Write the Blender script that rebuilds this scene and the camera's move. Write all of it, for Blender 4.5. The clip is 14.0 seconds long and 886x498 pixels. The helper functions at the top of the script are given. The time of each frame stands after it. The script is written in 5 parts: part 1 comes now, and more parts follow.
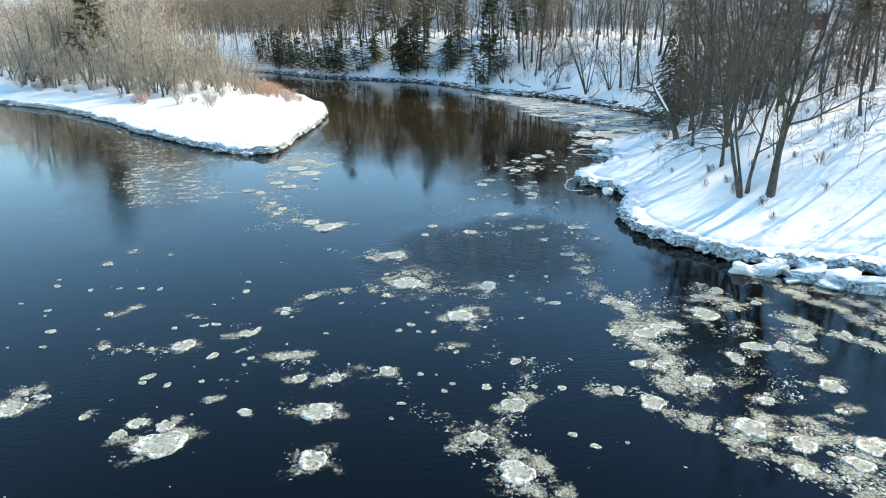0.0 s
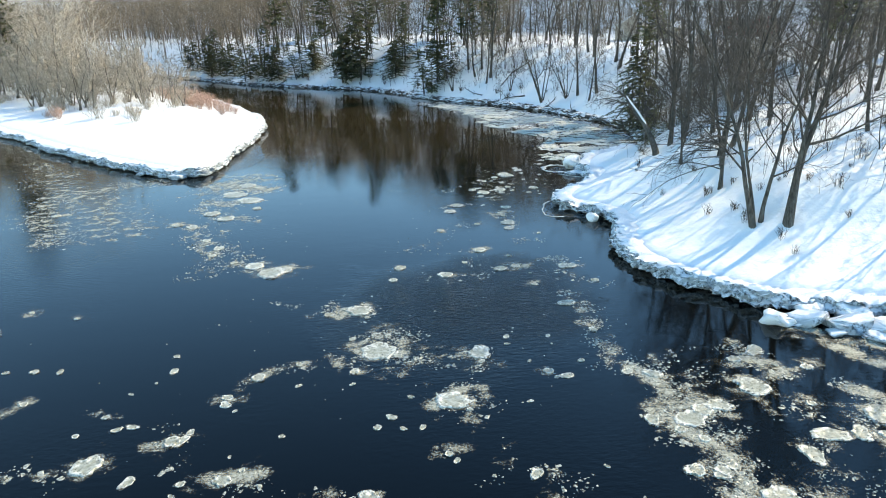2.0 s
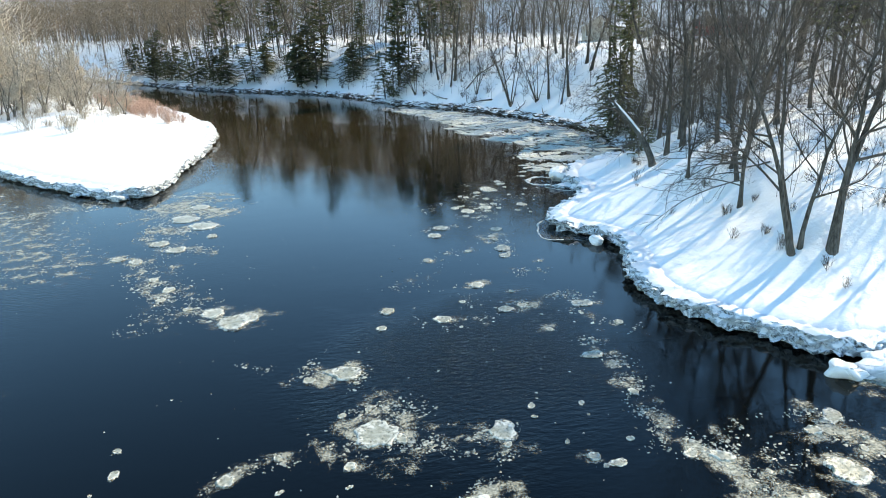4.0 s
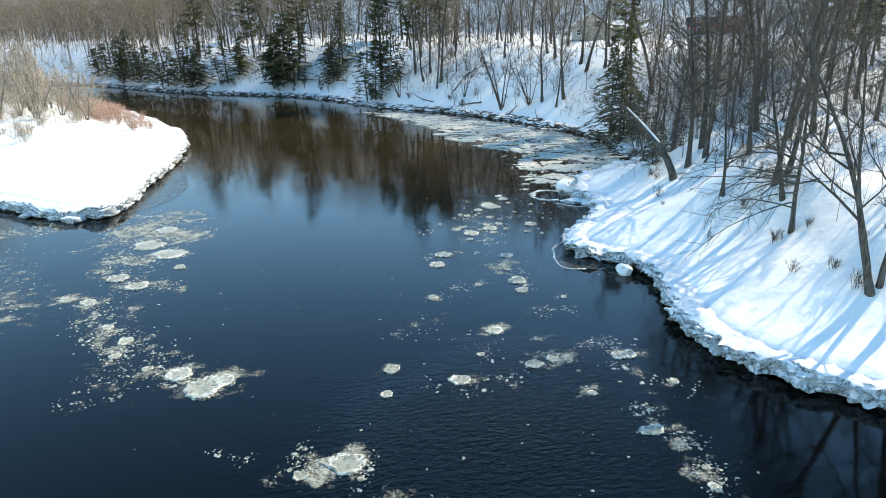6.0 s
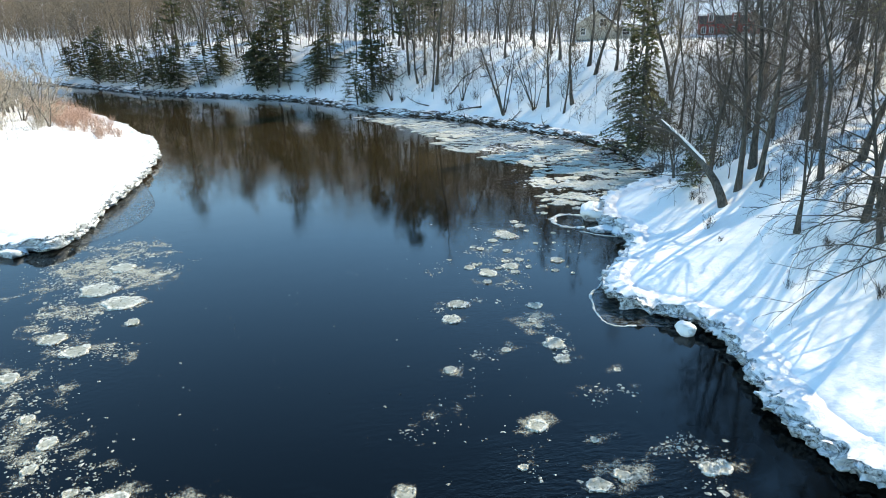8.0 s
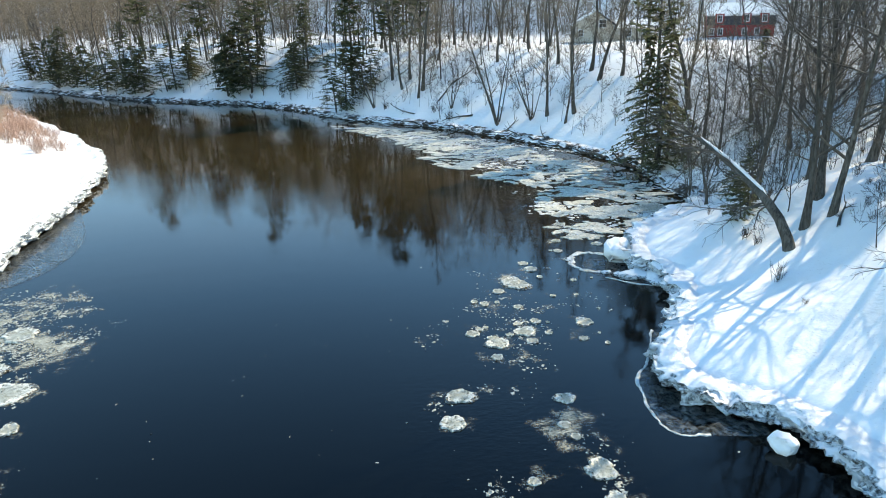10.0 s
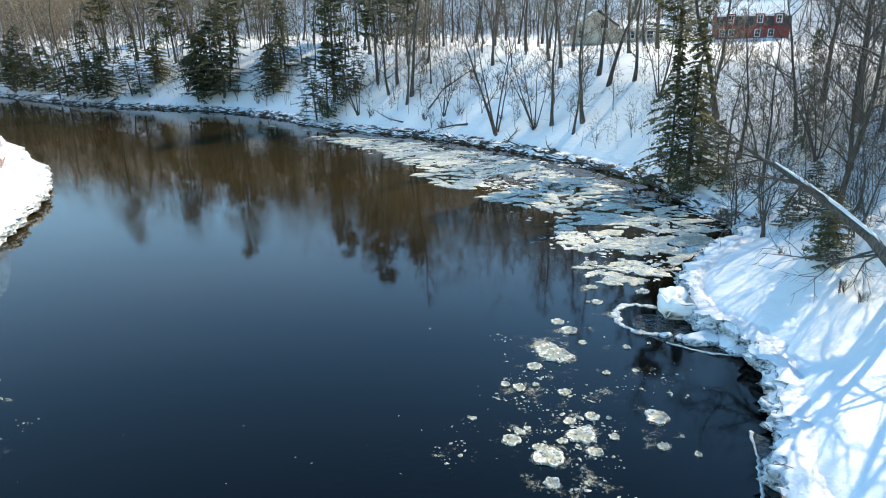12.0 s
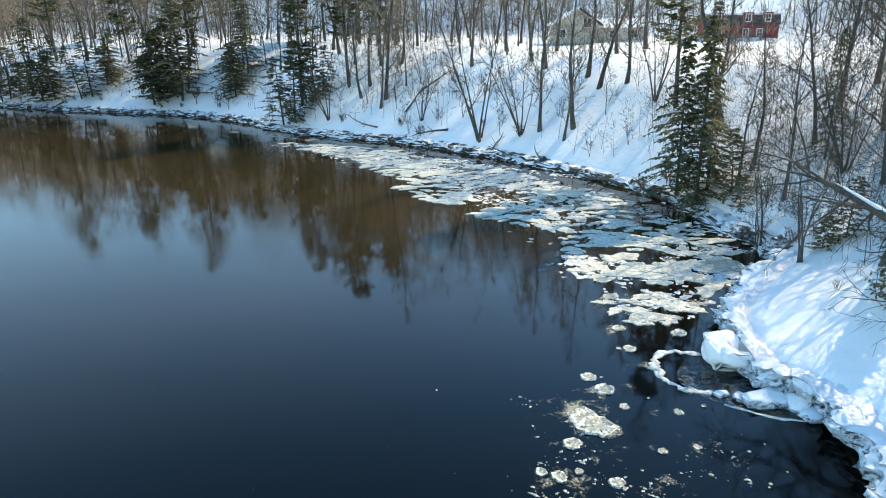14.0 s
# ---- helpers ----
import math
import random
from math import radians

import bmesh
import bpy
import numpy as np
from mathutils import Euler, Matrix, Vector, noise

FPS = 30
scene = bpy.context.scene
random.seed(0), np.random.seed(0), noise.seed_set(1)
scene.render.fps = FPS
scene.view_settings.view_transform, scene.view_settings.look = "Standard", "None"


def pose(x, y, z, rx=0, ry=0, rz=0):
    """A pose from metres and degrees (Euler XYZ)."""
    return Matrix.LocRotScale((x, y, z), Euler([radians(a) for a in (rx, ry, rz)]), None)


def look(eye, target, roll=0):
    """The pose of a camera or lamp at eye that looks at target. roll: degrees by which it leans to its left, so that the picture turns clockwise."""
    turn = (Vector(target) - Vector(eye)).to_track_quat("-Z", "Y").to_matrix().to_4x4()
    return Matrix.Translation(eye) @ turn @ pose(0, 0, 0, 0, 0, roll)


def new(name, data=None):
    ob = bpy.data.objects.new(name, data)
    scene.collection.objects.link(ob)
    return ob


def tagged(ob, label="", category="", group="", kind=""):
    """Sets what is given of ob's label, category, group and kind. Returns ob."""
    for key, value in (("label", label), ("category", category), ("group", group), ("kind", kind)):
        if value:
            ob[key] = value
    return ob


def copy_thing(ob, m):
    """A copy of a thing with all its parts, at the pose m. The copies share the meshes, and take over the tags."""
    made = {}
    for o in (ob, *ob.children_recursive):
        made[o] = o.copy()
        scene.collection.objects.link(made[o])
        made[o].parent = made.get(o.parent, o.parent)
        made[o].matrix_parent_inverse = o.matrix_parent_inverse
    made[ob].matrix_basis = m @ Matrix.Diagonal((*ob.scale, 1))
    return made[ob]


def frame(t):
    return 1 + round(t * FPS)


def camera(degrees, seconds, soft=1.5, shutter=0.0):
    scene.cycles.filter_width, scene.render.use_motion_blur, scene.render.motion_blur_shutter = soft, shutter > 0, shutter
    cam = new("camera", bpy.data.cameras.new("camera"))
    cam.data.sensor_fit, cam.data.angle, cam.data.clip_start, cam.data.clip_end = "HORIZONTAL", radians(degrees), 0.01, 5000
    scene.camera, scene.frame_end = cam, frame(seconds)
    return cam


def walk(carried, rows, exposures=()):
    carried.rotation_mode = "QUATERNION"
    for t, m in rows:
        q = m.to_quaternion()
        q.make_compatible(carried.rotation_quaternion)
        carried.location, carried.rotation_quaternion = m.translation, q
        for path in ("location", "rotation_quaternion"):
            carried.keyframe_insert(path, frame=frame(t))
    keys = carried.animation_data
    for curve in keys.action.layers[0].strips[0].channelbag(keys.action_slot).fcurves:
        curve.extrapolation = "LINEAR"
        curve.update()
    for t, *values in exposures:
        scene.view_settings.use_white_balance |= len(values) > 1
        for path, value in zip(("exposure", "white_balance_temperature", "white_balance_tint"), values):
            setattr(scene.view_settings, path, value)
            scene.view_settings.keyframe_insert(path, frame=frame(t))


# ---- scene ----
cam = camera(66.1, 14.0, soft=1.0)
PATH = [
    (0, (3.1, -7.011, 16.655), (3.054, -5.118, 16.012), -1.5),
    (0.5, (2.625, -4.592, 16.671), (2.602, -2.697, 16.032), -1.4),
    (1, (2.126, -2.22, 16.648), (2.141, -0.324, 16.012), -1.4),
    (1.5, (1.625, -0.073, 16.64), (1.682, 1.823, 16.005), -1.4),
    (2, (1.036, 2.019, 16.722), (1.159, 3.911, 16.087), -1.5),
    (2.5, (0.494, 3.973, 16.749), (0.653, 5.863, 16.114), -1.5),
    (3, (0.014, 5.928, 16.768), (0.208, 7.814, 16.132), -1.5),
    (5.5, (-1.435, 15.406, 16.644), (-1.126, 17.275, 16.005), -1.7),
    (6, (-1.534, 17.379, 16.667), (-1.216, 19.246, 16.026), -1.6),
    (6.5, (-1.601, 19.635, 16.684), (-1.282, 21.502, 16.043), -1.5),
    (7, (-1.559, 22.021, 16.722), (-1.234, 23.887, 16.077), -1.5),
    (7.5, (-1.496, 24.493, 16.668), (-1.15, 26.354, 16.022), -1.5),
    (8, (-1.403, 27.206, 16.659), (-1.05, 29.065, 16.012), -1.4),
    (10.5, (0.469, 41.142, 16.002), (0.874, 42.993, 15.364), -1.2),
    (11, (0.509, 43.777, 15.937), (0.915, 45.629, 15.3), -1.2),
    (11.5, (0.571, 46.304, 15.845), (0.997, 48.151, 15.208), -1.0),
    (12, (0.591, 48.757, 15.848), (1.049, 50.597, 15.21), -1.0),
    (12.5, (0.564, 50.998, 15.89), (1.055, 52.828, 15.251), -1.0),
    (13, (0.451, 52.921, 15.879), (0.97, 54.743, 15.238), -0.9),
    (13.5, (0.521, 54.568, 15.808), (1.054, 56.386, 15.167), -0.9),
    (14, (0.505, 55.891, 15.671), (1.059, 57.703, 15.03), -0.8),
]
walk(cam, [(t, look(e, a, r)) for t, e, a, r in PATH], [(0, 0.28, 8200, 4), (11, 0.29, 8200, 4), (14, 0.42, 8200, 4)])

# ---- light ----
SUN_AZIMUTH, SUN_HEIGHT = 62.0, 38.0
world = bpy.data.worlds.new("winter_sky")
scene.world = world
world.use_nodes = True
wn = world.node_tree.nodes
sky = wn.new("ShaderNodeTexSky")
sky.sky_type, sky.sun_disc = "NISHITA", False
sky.sun_elevation, sky.sun_rotation = radians(SUN_HEIGHT), radians(SUN_AZIMUTH)
sky.air_density, sky.dust_density, sky.ozone_density = 0.85, 0.0, 2.6
wn["Background"].inputs["Strength"].default_value = 0.4
clear = wn.new("ShaderNodeHueSaturation")
clear.inputs["Hue"].default_value, clear.inputs["Saturation"].default_value = 0.497, 1.18
world.node_tree.links.new(sky.outputs["Color"], clear.inputs["Color"])
world.node_tree.links.new(clear.outputs["Color"], wn["Background"].inputs["Color"])
sun_data = bpy.data.lights.new("sun", "SUN")
sun_data.energy, sun_data.angle, sun_data.color = 5.3, radians(0.5), (1.0, 0.92, 0.8)
sun = new("sun", sun_data)
sun_way = Vector((math.sin(radians(SUN_AZIMUTH)) * math.cos(radians(SUN_HEIGHT)),
                  math.cos(radians(SUN_AZIMUTH)) * math.cos(radians(SUN_HEIGHT)), math.sin(radians(SUN_HEIGHT))))
sun.matrix_world = look(sun_way * 300, (0, 0, 0))


# ---- materials ----
def material(name, base, rough=0.8, spec=0.3):
    m = bpy.data.materials.new(name)
    m.use_nodes = True
    b = m.node_tree.nodes["Principled BSDF"]
    b.inputs["Base Color"].default_value = (*base, 1)
    b.inputs["Roughness"].default_value = rough
    b.inputs["Specular IOR Level"].default_value = spec
    return m


def node(m, kind, **inputs):
    n = m.node_tree.nodes.new(kind)
    for key, value in inputs.items():
        n.inputs[key.replace("_", " ")].default_value = value
    return n


def link(m, a, b):
    m.node_tree.links.new(a, b)


def place_of(m, kind):
    """World position, or the object's own coordinates."""
    if kind == "world":
        return node(m, "ShaderNodeNewGeometry").outputs["Position"]
    return node(m, "ShaderNodeTexCoord").outputs["Object"]


def noise_of(m, where, scale, detail=4.0, rough=0.55):
    n = node(m, "ShaderNodeTexNoise", Scale=scale, Detail=detail, Roughness=rough)
    link(m, where, n.inputs["Vector"])
    return n.outputs["Fac"]


def ramp(m, value, stops):
    r = m.node_tree.nodes.new("ShaderNodeValToRGB")
    e = r.color_ramp.elements
    while len(e) < len(stops):
        e.new(0.5)
    for i, (p, c) in enumerate(stops):
        e[i].position, e[i].color = p, (*c, 1) if len(c) == 3 else c
    link(m, value, r.inputs["Fac"])
    return r.outputs["Color"]


def mix(m, fac, a, b):
    n = m.node_tree.nodes.new("ShaderNodeMix")
    n.data_type = "RGBA"
    for value, slot in ((fac, 0), (a, 6), (b, 7)):
        if isinstance(value, tuple):
            n.inputs[slot].default_value = (*value, 1)
        elif isinstance(value, float):
            n.inputs[slot].default_value = value
        else:
            link(m, value, n.inputs[slot])
    return n.outputs[2]


def maths(m, op, a, b=0.0):
    n = m.node_tree.nodes.new("ShaderNodeMath")
    n.operation = op
    for value, slot in ((a, 0), (b, 1)):
        if isinstance(value, (int, float)):
            n.inputs[slot].default_value = value
        else:
            link(m, value, n.inputs[slot])
    return n.outputs[0]


def bumped(m, height, strength, distance, before=None):
    b = node(m, "ShaderNodeBump", Strength=strength, Distance=distance)
    link(m, height, b.inputs["Height"])
    if before is not None:
        link(m, before, b.inputs["Normal"])
    return b.outputs["Normal"]


def finish(m, color=None, normal=None, rough=None):
    b = m.node_tree.nodes["Principled BSDF"]
    for value, slot in ((color, "Base Color"), (normal, "Normal"), (rough, "Roughness")):
        if value is not None:
            link(m, value, b.inputs[slot])
    return m


def steepness(m):
    g = node(m, "ShaderNodeNewGeometry")
    s = m.node_tree.nodes.new("ShaderNodeSeparateXYZ")
    link(m, g.outputs["Normal"], s.inputs[0])
    return s.outputs["Z"]


def snow_material():
    m = material("snow", (0.84, 0.87, 0.9), 0.6, 0.25)
    p = place_of(m, "world")
    big, mid, fine = noise_of(m, p, 0.35), noise_of(m, p, 1.6, 6), noise_of(m, p, 14, 3)
    base = mix(m, ramp(m, big, [(0.35, (0, 0, 0)), (0.7, (1, 1, 1))]), (0.89, 0.88, 0.86), (0.84, 0.83, 0.81))
    litter = maths(m, "MULTIPLY", ramp(m, noise_of(m, p, 0.12, 3), [(0.5, (0, 0, 0)), (0.68, (1, 1, 1))]),
                   ramp(m, noise_of(m, p, 9, 5, 0.7), [(0.6, (0, 0, 0)), (0.66, (1, 1, 1))]))
    color = mix(m, maths(m, "MULTIPLY", litter, 0.5), base, (0.2, 0.15, 0.1))
    n = bumped(m, mid, 0.35, 0.3, bumped(m, fine, 0.25, 0.025))
    return finish(m, color, n)


def crust_material():
    """Snow on top, frozen grey-blue crust on the steep face, darkened for the shade in its gaps."""
    m = material("ice_crust", (0.6, 0.65, 0.68), 0.45, 0.4)
    p = place_of(m, "world")
    broad, fine = noise_of(m, p, 1.1, 5), noise_of(m, p, 5, 6, 0.65)
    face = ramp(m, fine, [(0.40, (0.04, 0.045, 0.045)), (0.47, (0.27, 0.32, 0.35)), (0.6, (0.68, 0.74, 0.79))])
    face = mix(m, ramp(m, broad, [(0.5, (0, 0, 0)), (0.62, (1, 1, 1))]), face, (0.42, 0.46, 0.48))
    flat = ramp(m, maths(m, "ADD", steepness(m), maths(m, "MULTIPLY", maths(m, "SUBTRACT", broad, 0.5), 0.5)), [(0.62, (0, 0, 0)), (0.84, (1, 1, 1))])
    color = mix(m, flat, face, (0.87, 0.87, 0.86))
    return finish(m, color, bumped(m, fine, 0.8, 0.12, bumped(m, broad, 0.4, 0.2)))


def mud_edge_material():
    """Dark wet earth, roots and stones under a thin snow cover."""
    m = material("bank_earth", (0.06, 0.05, 0.04), 0.75, 0.3)
    p = place_of(m, "world")
    fine, broad = noise_of(m, p, 3.2, 6, 0.65), noise_of(m, p, 0.5, 6, 0.7)
    earth = ramp(m, fine, [(0.35, (0.018, 0.015, 0.012)), (0.55, (0.07, 0.055, 0.042)), (0.75, (0.16, 0.14, 0.12))])
    cover = maths(m, "MULTIPLY", ramp(m, steepness(m), [(0.45, (0, 0, 0)), (0.7, (1, 1, 1))]),
                  ramp(m, broad, [(0.42, (0, 0, 0)), (0.5, (1, 1, 1))]))
    return finish(m, mix(m, cover, earth, (0.86, 0.86, 0.85)), bumped(m, fine, 0.9, 0.15))


def water_material():
    m = material("river_water", (0.010, 0.012, 0.011), 0.05, 0.5)
    b = m.node_tree.nodes["Principled BSDF"]
    b.inputs["IOR"].default_value = 1.333
    b.inputs["Specular Tint"].default_value = (0.03, 0.1, 0.16, 1)
    p = place_of(m, "world")
    reflection_noise = noise_of(m, p, 0.05, 3)
    # past the bend the brown reflection of the woods is painted into the colour
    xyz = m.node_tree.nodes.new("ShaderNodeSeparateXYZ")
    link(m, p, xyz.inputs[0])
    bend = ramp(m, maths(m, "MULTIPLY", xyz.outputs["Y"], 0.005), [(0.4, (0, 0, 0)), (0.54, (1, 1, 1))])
    color = mix(m, maths(m, "MULTIPLY", bend, ramp(m, reflection_noise, [(0.2, (0.4, 0.4, 0.4)), (0.6, (1, 1, 1))])), (0.0012, 0.0017, 0.0018), (0.032, 0.022, 0.0098))
    stretch = m.node_tree.nodes.new("ShaderNodeMapping")
    stretch.inputs["Scale"].default_value = (0.8, 1.5, 1)
    link(m, p, stretch.inputs["Vector"])
    swell, small = noise_of(m, stretch.outputs[0], 0.4, 1), noise_of(m, stretch.outputs[0], 2.6, 4, 0.6)
    # where the current riffles the surface
    riffle = ramp(m, noise_of(m, p, 0.045, 2), [(0.46, (0.05, 0.05, 0.05)), (0.7, (0.7, 0.7, 0.7))])
    patch = m.node_tree.nodes.new("ShaderNodeVectorMath")
    patch.operation = "DISTANCE"
    patch.inputs[1].default_value = (5, 41, 0)
    link(m, p, patch.inputs[0])
    near = ramp(m, maths(m, "DIVIDE", maths(m, "ADD", patch.outputs["Value"], maths(m, "MULTIPLY", noise_of(m, p, 0.16, 4), 9.0)), 15.0), [(0.3, (1, 1, 1)), (1.0, (0, 0, 0))])
    amount = maths(m, "ADD", riffle, maths(m, "MULTIPLY", near, 3.0))
    calm = ramp(m, maths(m, "MULTIPLY", xyz.outputs["Y"], 0.005), [(0.2, (1.6, 1.6, 1.6)), (0.4, (0.45, 0.45, 0.45))])
    amount = maths(m, "MULTIPLY", amount, calm)
    height = maths(m, "ADD", maths(m, "MULTIPLY", small, maths(m, "MULTIPLY", amount, 0.55)), maths(m, "MULTIPLY", swell, 0.07))
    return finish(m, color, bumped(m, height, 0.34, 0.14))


def ice_material(name, low, high, scale, rough=0.35, thin=0.0, rimmed=False):
    m = material(name, high, rough, 0.4)
    p = place_of(m, "world")
    a, f = noise_of(m, p, scale, 5, 0.65), noise_of(m, p, scale * 5, 4, 0.7)
    t = maths(m, "ADD", maths(m, "MULTIPLY", a, 0.6), maths(m, "MULTIPLY", f, 0.4))
    info = node(m, "ShaderNodeObjectInfo")
    color = ramp(m, t, [(0.40, low), (0.58, high)])
    tint = mix(m, maths(m, "MULTIPLY", info.outputs["Random"], 0.35), color, low)
    if rimmed:
        # a mottled dish that crumbles away towards its rim
        far = m.node_tree.nodes.new("ShaderNodeVectorMath")
        far.operation = "LENGTH"
        link(m, place_of(m, "object"), far.inputs[0])
        ring = maths(m, "ADD", far.outputs["Value"], maths(m, "MULTIPLY", maths(m, "SUBTRACT", a, 0.5), 1.6))
        tint = mix(m, ramp(m, ring, [(0.5, (0.6, 0.6, 0.6)), (0.8, (0, 0, 0))]), tint, (0.26, 0.27, 0.21))
        # sun caught by the raised rim, painted in as a pale band
        tint = mix(m, ramp(m, ring, [(0.74, (0, 0, 0)), (0.88, (0.5, 0.5, 0.5)), (1.1, (0.15, 0.15, 0.15))]), tint, (0.86, 0.85, 0.79))
        crumb = noise_of(m, p, scale * 2.0, 6, 0.75)
        rim = ramp(m, ring, [(0.0, (0.42, 0.42, 0.42)), (0.62, (0.33, 0.33, 0.33)), (0.84, (0.48, 0.48, 0.48)), (0.95, (0.36, 0.36, 0.36)), (1.12, (0, 0, 0))])
        hold = maths(m, "ADD", maths(m, "MULTIPLY", crumb, 1.5), rim)
        link(m, ramp(m, hold, [(0.62, (0, 0, 0)), (0.95, (0.45, 0.45, 0.45)), (1.2, (0.96, 0.96, 0.96))]), m.node_tree.nodes["Principled BSDF"].inputs["Alpha"])
    if thin:
        # crumbly ice lets the dark water show between its grains
        grain = noise_of(m, p, scale * 3.5, 5, 0.75)
        alpha = ramp(m, grain, [(0.40, (1 - thin,) * 3), (0.56, (1, 1, 1))])
        link(m, alpha, m.node_tree.nodes["Principled BSDF"].inputs["Alpha"])
    return finish(m, tint, bumped(m, t, 0.6, 0.06))


def bark_material(name, dark, light, grain):
    m = material(name, dark, 0.9, 0.15)
    p = place_of(m, "object")
    s = m.node_tree.nodes.new("ShaderNodeMapping")
    s.inputs["Scale"].default_value = (1, 1, 0.18)
    link(m, p, s.inputs["Vector"])
    a, b = noise_of(m, s.outputs[0], grain, 5, 0.6), noise_of(m, p, 0.7, 3)
    info = node(m, "ShaderNodeObjectInfo")
    color = ramp(m, maths(m, "ADD", maths(m, "MULTIPLY", a, 0.7), maths(m, "MULTIPLY", b, 0.3)), [(0.38, dark), (0.62, light)])
    color = mix(m, maths(m, "MULTIPLY", info.outputs["Random"], 0.4), color, dark)
    return finish(m, color, bumped(m, a, 0.7, 0.05))


def leafy_material(name, dark, light, rough=0.7):
    m = material(name, dark, rough, 0.2)
    g = node(m, "ShaderNodeNewGeometry")
    info = node(m, "ShaderNodeObjectInfo")
    v = maths(m, "ADD", maths(m, "MULTIPLY", g.outputs["Random Per Island"], 0.75), maths(m, "MULTIPLY", info.outputs["Random"], 0.25))
    color = ramp(m, v, [(0.1, dark), (0.9, light)])
    finish(m, color)
    glow = node(m, "ShaderNodeBsdfTranslucent")
    link(m, color, glow.inputs["Color"])
    both = node(m, "ShaderNodeMixShader", Fac=0.35)
    link(m, m.node_tree.nodes["Principled BSDF"].outputs[0], both.inputs[1])
    link(m, glow.outputs[0], both.inputs[2])
    link(m, both.outputs[0], m.node_tree.nodes["Material Output"].inputs["Surface"])
    return m


def painted(name, base, rough=0.7):
    m = material(name, base, rough, 0.3)
    p = place_of(m, "object")
    s = m.node_tree.nodes.new("ShaderNodeMapping")
    s.inputs["Scale"].default_value = (0.4, 0.4, 7)
    link(m, p, s.inputs["Vector"])
    a = noise_of(m, s.outputs[0], 1.2, 3)
    low = tuple(c * 0.75 for c in base)
    return finish(m, ramp(m, a, [(0.35, low), (0.65, base)]), bumped(m, a, 0.3, 0.02))


SNOW, CRUST, MUD, WATER = snow_material(), crust_material(), mud_edge_material(), water_material()
FLOE_ICE = ice_material("floe_ice", (0.18, 0.185, 0.14), (0.76, 0.75, 0.66), 4.5, 0.3, 0.0, True)
SLUSH = ice_material("slush_ice", (0.18, 0.185, 0.145), (0.68, 0.67, 0.575), 3.5, 0.3, 0.6)
RAFT_ICE = ice_material("raft_ice", (0.40, 0.385, 0.31), (0.86, 0.84, 0.74), 3.0, 0.5, 0.4)
WHITE_SLUSH = ice_material("white_slush", (0.42, 0.43, 0.40), (0.84, 0.85, 0.84), 1.2, 0.6, 0.35)
CLEAR_ICE = ice_material("thin_clear_ice", (0.02, 0.024, 0.025), (0.10, 0.11, 0.11), 0.9, 0.12, 0.93)
def grain_material(name, low, high):
    """Loose frazil grains: thick or thin by the mesh's own cover value, broken up by clumps and grains."""
    m = material(name, high, 0.5, 0.35)
    p = place_of(m, "world")
    clump, grain = noise_of(m, p, 0.9, 4, 0.6), noise_of(m, p, 6.5, 6, 0.72)
    attr = m.node_tree.nodes.new("ShaderNodeAttribute")
    attr.attribute_name = "cover"
    total = maths(m, "ADD", maths(m, "ADD", maths(m, "MULTIPLY", maths(m, "SUBTRACT", clump, 0.17), 0.8), maths(m, "MULTIPLY", grain, 0.45)), maths(m, "MULTIPLY", attr.outputs["Fac"], 0.42))
    link(m, ramp(m, total, [(0.74, (0, 0, 0)), (0.84, (0.5, 0.5, 0.5)), (0.98, (0.92, 0.92, 0.92))]), m.node_tree.nodes["Principled BSDF"].inputs["Alpha"])
    color = ramp(m, noise_of(m, p, 9, 5, 0.7), [(0.36, low), (0.62, high)])
    return finish(m, color, bumped(m, grain, 0.8, 0.08))


GRAINS = grain_material("frazil_grains", (0.13, 0.135, 0.1), (0.7, 0.69, 0.57))
WHITE_GRAINS = grain_material("white_frazil", (0.40, 0.40, 0.37), (0.84, 0.83, 0.79))
BARK = bark_material("grey_bark", (0.04, 0.034, 0.028), (0.18, 0.16, 0.135), 9)
PALE_BARK = bark_material("pale_bark", (0.07, 0.058, 0.05), (0.24, 0.215, 0.185), 7)
TWIG = bark_material("twig_bark", (0.05, 0.04, 0.031), (0.14, 0.115, 0.09), 3)
DARK_TWIG = bark_material("dark_twig_bark", (0.055, 0.047, 0.04), (0.17, 0.15, 0.128), 3)
WARM_TWIG = bark_material("warm_twig_bark", (0.12, 0.095, 0.07), (0.31, 0.255, 0.195), 3)
WOOD_TWIG = bark_material("wood_twig_bark", (0.075, 0.062, 0.05), (0.22, 0.185, 0.15), 3)
TAN_TWIG = bark_material("tan_twig_bark", (0.26, 0.22, 0.172), (0.6, 0.53, 0.435), 3)
RED_TWIG = bark_material("red_twig_bark", (0.40, 0.25, 0.19), (0.60, 0.43, 0.35), 3)
NEEDLES = leafy_material("hemlock_needles", (0.05, 0.06, 0.03), (0.21, 0.2, 0.1))
PINE_NEEDLES = leafy_material("pine_needles", (0.045, 0.058, 0.026), (0.19, 0.185, 0.085))
RED_PAINT, GREY_PAINT = painted("barn_red_boards", (0.3, 0.045, 0.04)), painted("beige_boards", (0.62, 0.55, 0.45))
DARK_ROOF, TRIM = painted("dark_shingles", (0.06, 0.06, 0.065), 0.85), material("white_trim", (0.75, 0.74, 0.72), 0.6)
GLASS = material("dark_window_glass", (0.03, 0.035, 0.04), 0.08, 0.5)
BRICK = painted("chimney_brick", (0.42, 0.36, 0.32), 0.9)


